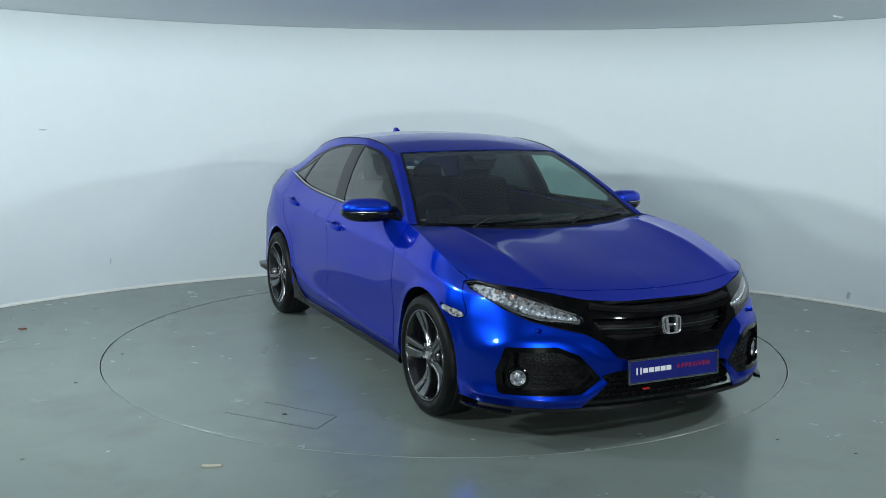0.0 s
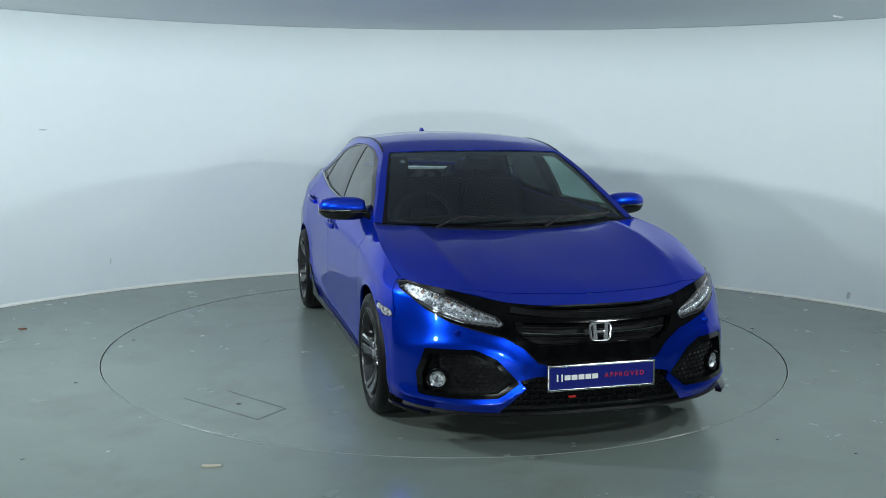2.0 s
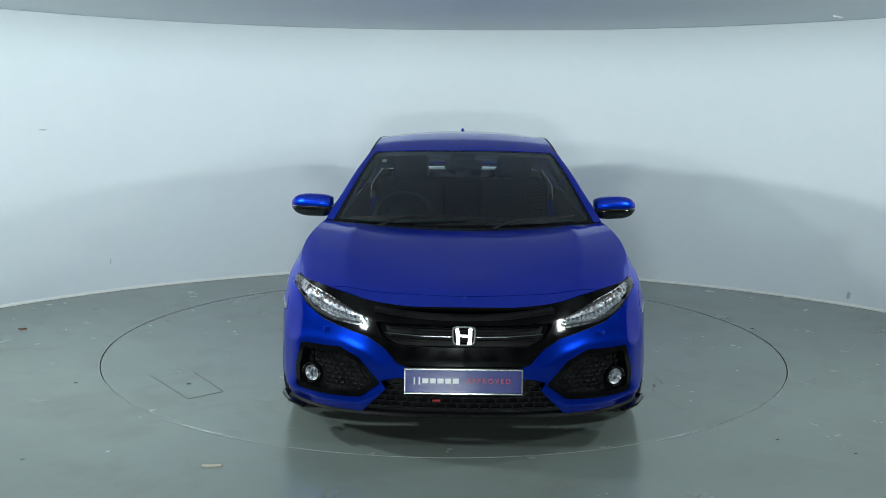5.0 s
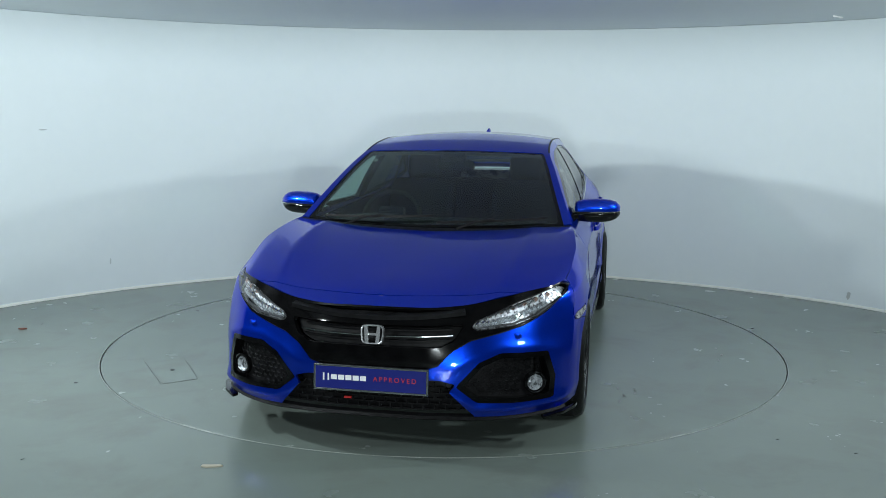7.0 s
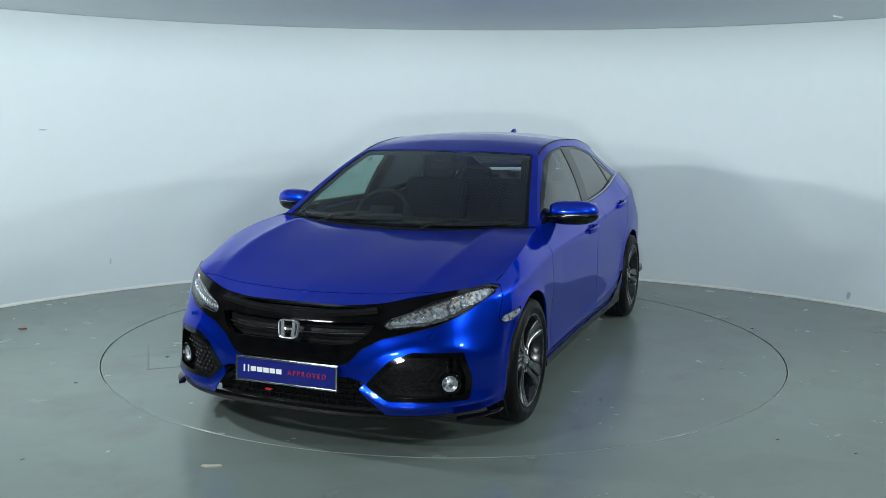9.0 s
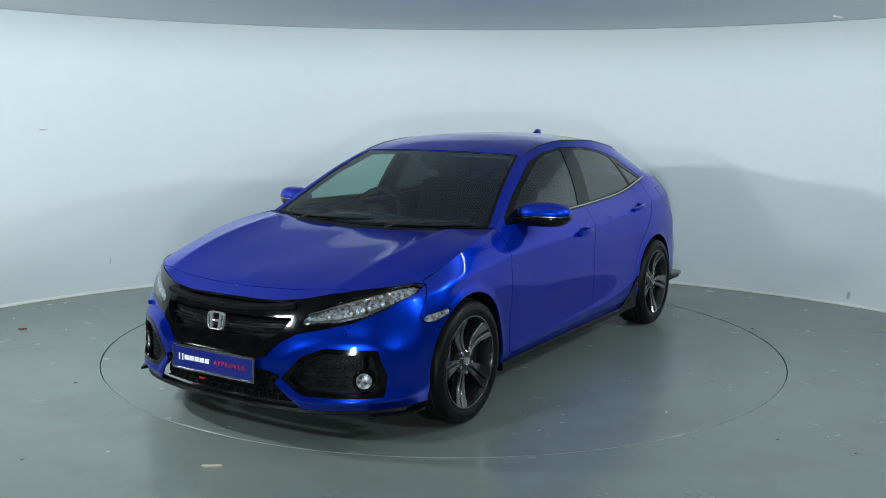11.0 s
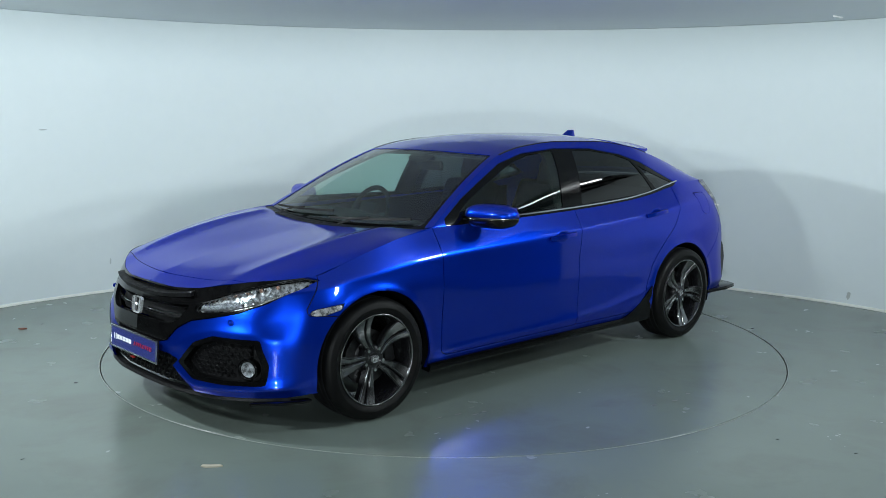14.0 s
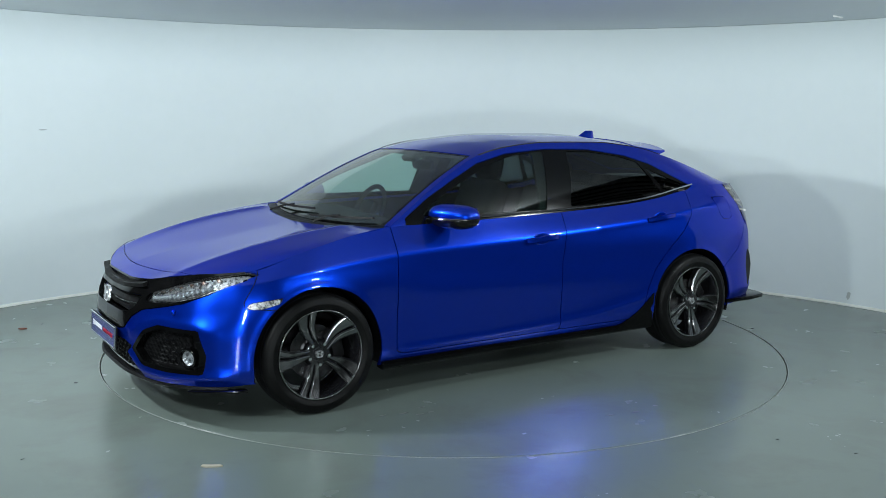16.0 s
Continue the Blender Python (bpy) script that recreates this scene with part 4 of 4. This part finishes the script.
    sticker.matrix_basis = Matrix.Translation((.30 + .10 * e - .012, -ry[0] * .80, rz[0] + .016 * e - .018)) @ pose(0, 0, 0, 0, 30, 0)
    # wipers lying along the foot of the windscreen
    for s0, s1, x0, x1 in ((-.80, .02, .868, .825), (.06, .82, .872, .845)):
        bm = bmesh.new()
        path = []
        for t in np.linspace(0, 1, 14):
            sv, xr = s0 + (s1 - s0) * t, np.array([x0 + (x1 - x0) * t])
            ry, rz = rail_point(xr)
            bow, crown = pchip(BOW_X, BOW, xr)[0], pchip(BOW_X, CROWN, xr)[0]
            e = 1 - abs(sv) ** 2.2
            path.append((xr[0] + bow * e + .010, ry[0] * sv, rz[0] + crown * e + .014))
        sweep(bm, path, [(-.006, -.005), (.006, -.005), (.003, .007), (-.003, .007)])
        part("wiper_blade", bm, BLACK, car, "black windscreen wiper")
        bm = bmesh.new()
        m = Vector(path[7])
        sweep(bm, [m + Vector((.075, -.20, -.040)), m + Vector((.03, -.10, -.004)), m + Vector((.0, 0, .012))], [(-.008, -.004), (.008, -.004), (.006, .006), (-.006, .006)])
        part("wiper_arm", bm, BLACK, car)


def badge_shape(width, height):
    """A chrome rounded frame with two uprights, lying in the plane of x and y."""
    bm = bmesh.new()
    w, h = width / 2, height / 2
    ring = []
    for i in range(32):
        a = 2 * math.pi * i / 32
        c, s = math.cos(a), math.sin(a)
        k = (abs(c) ** 5 + abs(s) ** 5) ** (-1 / 5)
        ring.append((w * k * c * (1 + .07 * k * s), h * k * s))
    outer = [bm.verts.new((x, y, 0)) for x, y in ring]
    top = [bm.verts.new((x * .95, y * .95, .012)) for x, y in ring]
    inner = [bm.verts.new((x * .86, y * .84, .010)) for x, y in ring]
    low = [bm.verts.new((x * .84, y * .82, 0)) for x, y in ring]
    for i in range(32):
        j = (i + 1) % 32
        for a, b in ((outer, top), (top, inner), (inner, low)):
            bm.faces.new((a[i], a[j], b[j], b[i]))
    for s in (-1, 1):
        prism(bm, [(s * w * .30, -h * .84), (s * w * .62, -h * .84), (s * w * .70, h * .84), (s * w * .42, h * .84)], "Z", 0, .010)
    prism(bm, [(-w * .34, -h * .10), (w * .34, -h * .10), (w * .38, h * .14), (-w * .38, h * .14)], "Z", 0, .004)
    me = bpy.data.meshes.new("emblem")
    bmesh.ops.recalc_face_normals(bm, faces=bm.faces)
    bm.to_mesh(me)
    bm.free()
    me.materials.append(EMBLEM)
    return tagged(new("emblem", me), "chrome maker's emblem")


def side_details(car, door_f, door_r, sgn):
    # door handles: grip over a shallow dish
    for door, x, z, slope in ((door_f, -.085, .812, 3), (door_r, -1.065, .882, 5)):
        y = side_y(x, z)
        base = Matrix.Translation((x, y * sgn, z)) @ pose(0, 0, 0, 0, slope, 0)
        handle = new("handle")
        handle.parent = door
        bm = bmesh.new()
        n = 14
        path = [(-.115 + .23 * k / n, (.012 + .026 * math.sin(math.pi * k / n) ** .6) * sgn, .006 * math.sin(math.pi * k / n)) for k in range(n + 1)]
        sweep(bm, path, [(-.007, -.012), (.007, -.014), (.010, .0), (.007, .014), (-.007, .012)])
        bmesh.ops.transform(bm, matrix=base, verts=bm.verts)
        part("grip", bm, PAINT, handle, angle=50)
        bm = bmesh.new()
        lathe(bm, [(.0005, .001), (.03, .002), (.045, .006), (.050, .003)], 28, "Y", closed=False)
        bmesh.ops.scale(bm, vec=(1.25, sgn, .75), verts=bm.verts)
        bmesh.ops.transform(bm, matrix=base, verts=bm.verts)
        part("dish", bm, PAINT, handle, smooth=True)
    # chrome strip along the belt
    bm = bmesh.new()
    path = []
    for x in np.linspace(.55, -1.46, 60):
        y, z = belt_point(np.array([x]))
        lift = .018 + .010 * max(0, (-x - .9) / .5)
        path.append((x, (y[0] + .002) * sgn, z[0] + lift))
    sweep(bm, path, [(-.002, -.0045), (.003, -.004), (.003, .004), (-.002, .0045)])
    part("belt_trim", bm, SATIN, car, "bright chrome strip below the side windows")
    # roof ditch moulding
    bm = bmesh.new()
    path = []
    for x in np.linspace(.18, -1.32, 50):
        y, z = rail_point(np.array([x]))
        path.append((x, (y[0] - .004) * sgn, z[0] - .002))
    sweep(bm, path, [(-.007, -.004), (.007, -.004), (.005, .005), (-.005, .005)])
    part("roof_moulding", bm, BLACK, car, "black roof moulding")
    # door mirror: painted cap over a black case, on a black foot
    mirror = new("door_mirror")
    mirror.parent = car
    tagged(mirror, "blue and gloss black door mirror")
    for name, mat, zlo, zhi in (("cap", PAINT, .976, 1.05), ("case", GLOSS_BLACK, .90, .974)):
        bm = bmesh.new()
        rings = []
        for k in range(13):
            t = k / 12
            y = .785 + .255 * t
            grow = (1 - (abs(t - .45) / .58) ** 3.2)
            grow = max(grow, .08) ** .5
            xc = .585 - .075 * t
            ring = []
            for i in range(20):
                a = 2 * math.pi * i / 20
                c, s = math.cos(a), math.sin(a)
                e = (abs(c) ** 2.6 + abs(s) ** 2.6) ** (-1 / 2.6)
                zz = .978 + .068 * grow * e * s
                ring.append((xc + .078 * grow * e * c, y * sgn, min(max(zz, zlo), zhi)))
            rings.append([bm.verts.new(p) for p in ring])
        for a, b in zip(rings, rings[1:]):
            for i in range(20):
                bm.faces.new((a[i], a[(i + 1) % 20], b[(i + 1) % 20], b[i]))
        bm.faces.new(rings[0]), bm.faces.new(rings[-1])
        bmesh.ops.remove_doubles(bm, verts=bm.verts, dist=1e-5)
        part(name, bm, mat, mirror, smooth=True)
    bm = bmesh.new()
    path = []
    for t in np.linspace(.35, .97, 12):
        grow = max(1 - (abs(t - .45) / .58) ** 3.2, .08) ** .5
        path.append((.585 - .075 * t + .079 * grow, (.785 + .255 * t) * sgn, .973))
    sweep(bm, path, [(-.002, -.0018), (.002, -.0018), (.002, .0018), (-.002, .0018)])
    part("repeater_strip", bm, SATIN, mirror, "pale indicator strip")
    bm = bmesh.new()
    prism(bm, [(.70, .72), (.56, .72), (.54, .84), (.61, .85)], "Z", .935, .965, .006)
    if sgn < 0:
        flip(bm)
    part("foot", bm, GLOSS_BLACK, mirror)
    bm = bmesh.new()
    prism(bm, [(.525, .83), (.520, .83), (.472, 1.015), (.477, 1.015)], "Z", .945, 1.03)
    if sgn < 0:
        flip(bm)
    part("mirror_glass", bm, CHROME, mirror)
    # black side skirt, rising towards the rear wheel
    bm = bmesh.new()
    rings = []
    for x in np.linspace(.985, -.985, 42):
        y = side_y(x, .22)
        rise = max(0.0, (-x - .70) / .29) ** 1.5
        top = .222 + .19 * rise
        ring = [(x, y - .05, .182), (x, y + .008, .176), (x, y + .020, .186), (x, y + .020, .205), (x, y + .016 + .022 * rise, top), (x, y - .03, top)]
        rings.append([bm.verts.new((a, b * sgn, c)) for a, b, c in ring])
    for a, b in zip(rings, rings[1:]):
        for i in range(6):
            bm.faces.new((a[i], a[(i + 1) % 6], b[(i + 1) % 6], b[i]))
    bm.faces.new(rings[0]), bm.faces.new(rings[-1])
    part("side_skirt", bm, TRIM_BLACK, car, "gloss black side skirt", angle=35)
    # wheel wells
    for x in (1.35, -1.35):
        bm = bmesh.new()
        seg = 36
        rings = []
        for i in range(seg + 1):
            a = radians(-15) + radians(210) * i / seg
            rings.append([bm.verts.new((x + r * math.cos(a), y * sgn, .305 + r * math.sin(a))) for r, y in ((.362, .882), (.375, .84), (.375, .55))])
        for a, b in zip(rings, rings[1:]):
            for j in range(2):
                bm.faces.new((a[j], a[j + 1], b[j + 1], b[j]))
        cv = bm.verts.new((x, .55 * sgn, .305))
        for a, b in zip(rings, rings[1:]):
            bm.faces.new((a[2], cv, b[2]))
        part("wheel_well", bm, BLACK, car, "black wheel arch liner", angle=40)
    # pale light bars of the tail lamp
    for z0, x0, x1 in ((1.035, -1.83, -1.93), (.955, -1.87, -1.965), (.89, -1.905, -1.985)):
        bm = bmesh.new()
        path = [(x, (side_y(x, z0) + .004) * sgn, z0 - .015 * k / 5) for k, x in enumerate(np.linspace(x0, x1, 6))]
        sweep(bm, path, [(-.003, -.006), (.003, -.006), (.003, .006), (-.003, .006)])
        part("tail_light_bar", bm, STRIP, car, "pale tail lamp light bar")
    # black vent in the corner of the rear bumper
    bm = bmesh.new()
    rings = []
    for z, half in ((.36, .010), (.42, .032), (.50, .040), (.57, .026), (.61, .008)):
        rings.append([bm.verts.new((x, (side_y(x, z) + off) * sgn, z)) for x, off in ((-1.955 - half, .005), (-1.955 + half, .004), (-1.955 + half, -.012), (-1.955 - half, -.012))])
    for a, b in zip(rings, rings[1:]):
        for i in range(4):
            bm.faces.new((a[i], a[(i + 1) % 4], b[(i + 1) % 4], b[i]))
    bm.faces.new(rings[0]), bm.faces.new(rings[-1])
    part("rear_vent", bm, TRIM_BLACK, car, "black rear bumper vent", angle=35)
    # rear corner winglet
    bm = bmesh.new()
    outline = [(-1.70, .84), (-1.70, .885), (-1.95, .89), (-2.10, .86), (-2.13, .80), (-2.16, .62), (-2.05, .65), (-1.9, .78)]
    prism(bm, [(x, y * sgn) for x, y in outline], "Z", .262, .288, .004)
    part("rear_winglet", bm, TRIM_BLACK, car, angle=30)


def rear_details(car):
    # roof spoiler
    bm = bmesh.new()
    rings = []
    for x, lift, half, th in ((-1.15, .004, .51, .006), (-1.28, .020, .525, .02), (-1.38, .044, .52, .024), (-1.44, .064, .50, .012)):
        ry, rz = rail_point(np.array([x]))
        crown = pchip(BOW_X, [-.02, .012, .018, .045, .05, .012], np.array([x]))[0]
        top, low = [], []
        for s in np.linspace(-1, 1, 25):
            y = half * s
            e = 1 - (abs(y) / ry[0]) ** 2.2
            z = rz[0] + crown * e + lift * (1 - .25 * abs(s) ** 4)
            top.append(bm.verts.new((x - .05 * (1 - s * s), y, z)))
            low.append(bm.verts.new((x - .05 * (1 - s * s), y, z - th)))
        rings.append(top + low[::-1])
    n = len(rings[0])
    for a, b in zip(rings, rings[1:]):
        for i in range(n):
            bm.faces.new((a[i], a[(i + 1) % n], b[(i + 1) % n], b[i]))
    bm.faces.new(rings[0]), bm.faces.new(rings[-1])
    part("roof_spoiler", bm, PAINT, car, angle=40)
    # shark fin antenna
    bm = bmesh.new()
    rings = []
    for t in np.linspace(0, 1, 9):
        z = 1.352 + .062 * t
        x0, x1 = -1.06 - .095 * t ** 1.2, -1.235 + .012 * t
        half = .028 * (1 - t) ** .8 + .004
        ring = []
        for i in range(16):
            a = 2 * math.pi * i / 16
            ring.append(bm.verts.new(((x0 + x1) / 2 + (x0 - x1) / 2 * math.cos(a), half * math.sin(a), z)))
        rings.append(ring)
    for a, b in zip(rings, rings[1:]):
        for i in range(16):
            bm.faces.new((a[i], a[(i + 1) % 16], b[(i + 1) % 16], b[i]))
    bm.faces.new(rings[-1])
    part("antenna_fin", bm, PAINT, car, smooth=True)
    # floor pan
    bm = bmesh.new()
    box(bm, (.05, 0, .245), (3.9, 1.06, .09), None, .02)
    box(bm, (-.02, 0, .245), (1.9, 1.66, .09), None, .02)
    part("floor_pan", bm, SEAM, car, "black underbody")


def interior(car):
    bm = bmesh.new()
    rings = []
    for x, z0, z1 in ((1.0, .75, .885), (.85, .72, .915), (.72, .70, .93), (.55, .66, .90), (.47, .60, .80), (.46, .52, .62)):
        half = .735
        ring = []
        for s in np.linspace(-1, 1, 25):
            hump = .018 * math.exp(-((s * half + .37) / .17) ** 2)
            ring.append(bm.verts.new((x, half * s, z1 + hump - .015 * abs(s) ** 3)))
        rings.append(ring)
    for a, b in zip(rings, rings[1:]):
        for i in range(24):
            bm.faces.new((a[i], a[i + 1], b[i + 1], b[i]))
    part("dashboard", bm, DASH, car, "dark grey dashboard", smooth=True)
    # steering wheel on the offside
    wheel = new("steering_wheel")
    wheel.parent = car
    tagged(wheel, "black leather steering wheel")
    wheel.matrix_basis = Matrix.Translation((.40, -.37, .875)) @ pose(0, 0, 0, 0, 90 - 24, 0)
    bm = bmesh.new()
    prof = [(.182 + .016 * math.cos(a), .016 * math.sin(a)) for a in np.linspace(0, 2 * math.pi, 13)[:-1]]
    lathe(bm, prof, 48, "Z", closed=True)
    part("rim", bm, DASH, wheel, smooth=True)
    bm = bmesh.new()
    box(bm, (0, 0, .01), (.15, .17, .05), None, .02)
    part("hub", bm, DASH, wheel, angle=40)
    for a in (90, -90, 0):
        bm = bmesh.new()
        box(bm, (.11 * math.cos(radians(a)), .11 * math.sin(radians(a)), 0), (.15, .035, .016), pose(0, 0, 0, 0, 0, a), .006)
        part("spoke", bm, ALLOY if a else DASH, wheel)
    # front seats and rear bench
    for y in (.37, -.37):
        seat = new("seat")
        seat.parent = car
        tagged(seat, "dark cloth front seat")
        bm = bmesh.new()
        box(bm, (-.12, y, .47), (.52, .50, .16), pose(0, 0, 0, 0, -8, 0), .05)
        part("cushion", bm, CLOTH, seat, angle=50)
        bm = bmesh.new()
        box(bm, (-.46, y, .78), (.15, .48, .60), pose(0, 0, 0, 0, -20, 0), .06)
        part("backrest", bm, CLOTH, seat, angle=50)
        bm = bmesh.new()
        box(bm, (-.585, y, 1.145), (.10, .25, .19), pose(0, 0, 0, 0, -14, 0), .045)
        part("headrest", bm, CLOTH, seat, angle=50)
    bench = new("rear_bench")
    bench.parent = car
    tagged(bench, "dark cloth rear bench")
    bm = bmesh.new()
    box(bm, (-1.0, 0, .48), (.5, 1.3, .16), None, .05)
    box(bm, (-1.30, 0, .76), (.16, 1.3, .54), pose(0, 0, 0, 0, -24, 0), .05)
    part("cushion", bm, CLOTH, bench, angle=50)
    for y in (.38, -.38):
        bm = bmesh.new()
        box(bm, (-1.42, y, 1.04), (.10, .24, .13), pose(0, 0, 0, 0, -14, 0), .04)
        part("headrest", bm, CLOTH, bench, angle=50)
    # door cards, parcel shelf, cabin floor
    for sgn in (1, -1):
        bm = bmesh.new()
        prism(bm, [(.85, .30), (.85, .90), (.0, .925), (-1.3, .96), (-1.3, .30)], "Y", .735 * sgn, .755 * sgn)
        part("door_card", bm, DASH, car, "dark door lining")
        bm = bmesh.new()
        for x0, x1 in ((-.22, -.36),):
            path = [(x0 - .06 * t, (.765 - .19 * t + .015 * math.sin(3 * t)) * sgn, .95 + .35 * t) for t in np.linspace(0, 1, 6)]
            sweep(bm, path, [(-.012, -.07), (.012, -.07), (.012, .07), (-.012, .07)], up=(1, 0, 0))
        part("pillar_lining", bm, DASH, car, "dark pillar lining")
    bm = bmesh.new()
    box(bm, (-1.62, 0, .93), (.42, 1.2, .02))
    part("parcel_shelf", bm, DASH, car)
    bm = bmesh.new()
    box(bm, (-.2, 0, .31), (2.4, 1.46, .02))
    part("cabin_floor", bm, DASH, car)
    bm = bmesh.new()
    box(bm, (.20, 0, 1.205), (.035, .24, .065), pose(0, 0, 0, 0, 10, 0), .02)
    part("rear_view_mirror", bm, BLACK, car, "black interior mirror", angle=40)
    bm = bmesh.new()
    box(bm, (.27, 0, 1.262), (.10, .16, .04), pose(0, 0, 0, 0, 25, 0), .015)
    part("camera_pod", bm, BLACK, car)


def wheels(car):
    def one(x, sgn, first=None):
        w = new("wheel")
        w.parent = car
        tagged(w, "machined and black alloy wheel with low tyre")
        w.matrix_basis = Matrix.Translation((x, .80 * sgn, .312)) @ (Matrix() if sgn > 0 else pose(0, 0, 0, 0, 0, 180))
        return w
    w = one(1.35, 1)
    bm = bmesh.new()
    prof = [(.222, -.115), (.236, -.118), (.270, -.120), (.298, -.112), (.311, -.092), (.313, -.05), (.3135, 0), (.313, .05), (.311, .074), (.303, .094),
            (.288, .104), (.268, .107), (.264, .109), (.260, .107), (.244, .103), (.236, .096), (.222, .092)]
    lathe(bm, prof, 96, "Y", closed=True)
    part("tyre", bm, RUBBER, w, "black low-profile tyre", smooth=True)
    for gy in (-.055, -.02, .02, .055):
        bm = bmesh.new()
        lathe(bm, [(.3145, gy - .005), (.3150, gy), (.3145, gy + .005), (.309, gy)], 72, "Y", closed=True)
        part("tread_groove", bm, SEAM, w)
    bm = bmesh.new()
    lathe(bm, [(.214, -.10), (.232, -.10), (.236, .092), (.232, .100), (.226, .098), (.221, .088), (.205, .03), (.205, -.08)], 96, "Y", closed=True)
    part("rim", bm, DARK_ALLOY, w, "gloss black rim barrel", angle=40)
    bm = bmesh.new()
    lathe(bm, [(.2265, .0965), (.2335, .0985), (.2345, .1015), (.2275, .1005)], 96, "Y", closed=True)
    part("rim_lip", bm, ALLOY, w, "bright machined rim lip", smooth=True)
    # five forked spokes, machined faces on a dark back
    for k in range(5):
        turn = pose(0, 0, 0, 0, 72 * k + 14, 0)
        for side in (1, -1):
            for name, mat, inset, top in (("spoke_back", DARK_ALLOY, 0.0, 0.0), ("spoke", ALLOY, .006, .003)):
                bm = bmesh.new()
                rings = []
                for t in np.linspace(0, 1, 9):
                    r = .050 + .176 * t
                    off = side * (.0125 + .021 * t ** 1.2) + .016 * math.sin(math.pi * t) + .014 * t * t
                    half = .0105 + .013 * t + (.010 if side > 0 else -.002) * t - inset * (.8 if side > 0 else 1.15)
                    y = .066 + .030 * t - .016 * math.sin(math.pi * t) + top
                    depth = .035 if not inset else .006
                    ring = [(off - half, y - depth, r), (off + half, y - depth, r), (off + half, y - .003, r), (off + half - .003, y, r), (off - half + .003, y, r), (off - half, y - .003, r)]
                    rings.append([bm.verts.new(p) for p in ring])
                for a, b in zip(rings, rings[1:]):
                    for i in range(6):
                        bm.faces.new((a[i], a[(i + 1) % 6], b[(i + 1) % 6], b[i]))
                bm.faces.new(rings[0]), bm.faces.new(rings[-1])
                bmesh.ops.transform(bm, matrix=turn, verts=bm.verts)
                part(name, bm, mat, w, angle=35)
    bm = bmesh.new()
    lathe(bm, [(.0005, .070), (.030, .070), (.034, .066), (.062, .064), (.070, .056), (.075, .030), (.0005, .030)], 40, "Y")
    part("hub", bm, DARK_ALLOY, w, angle=35)
    cap = badge_shape(.040, .034)
    cap.name = "hub_cap"
    cap.parent = w
    cap.matrix_basis = Matrix.Translation((0, .070, 0)) @ pose(0, 0, 0, -90, 0, 0) @ pose(0, 0, 0, 0, 0, 180)
    for k in range(5):
        a = radians(72 * k + 50)
        bm = bmesh.new()
        tube(bm, (.057 * math.cos(a), .066, .057 * math.sin(a)), .009, .022, "Y", seg=6)
        part("lug_nut", bm, CHROME, w)
    bm = bmesh.new()
    lathe(bm, [(.085, .0), (.141, .0), (.141, .018), (.085, .018)], 48, "Y", closed=True)
    lathe(bm, [(.0005, .028), (.07, .028), (.085, .018)], 40, "Y")
    part("brake_disc", bm, STEEL, w, angle=35)
    bm = bmesh.new()
    box(bm, (-.115, .022, .03), (.07, .05, .15), pose(0, 0, 0, 0, 12, 0), .015)
    part("brake_caliper", bm, BLACK, w, angle=40)
    for x, sgn in ((-1.35, 1), (1.35, -1), (-1.35, -1)):
        m = Matrix.Translation((x, .80 * sgn + (.012 if x < 0 else 0) * sgn, .312)) @ (Matrix() if sgn > 0 else pose(0, 0, 0, 0, 0, 180)) @ pose(0, 0, 0, 0, 25 if x < 0 else 0, 0)
        copy_thing(w, m)


car = build_car()


def motions():
    """The turntable turns slowly and carries the car."""
    turns = [(0, -64.45), (.5, -67.05), (1, -69.7), (1.5, -72.15), (2, -74.55), (2.5, -77.0), (3, -79.8), (3.5, -82.35), (4, -85.2), (4.2, -86.4), (6.3, -97.2),
             (6.5, -98.25), (7, -101.2), (7.5, -103.6), (8, -106.1), (8.5, -108.7), (9, -111.4), (9.2, -112.4), (11.3, -123.2), (11.5, -124.25), (12, -126.95), (12.5, -129.35),
             (13, -131.9), (13.5, -134.45), (14, -137.1), (14.5, -139.65), (15, -142.3), (15.5, -144.7), (16, -147.2)]
    walk(car, [(t, pose(0, 0, 0, 0, 0, a) @ pose(.0456, .1186, 0)) for t, a in turns])
    walk(turntable, [(t, pose(0, 0, 0, 0, 0, a)) for t, a in turns])


motions()
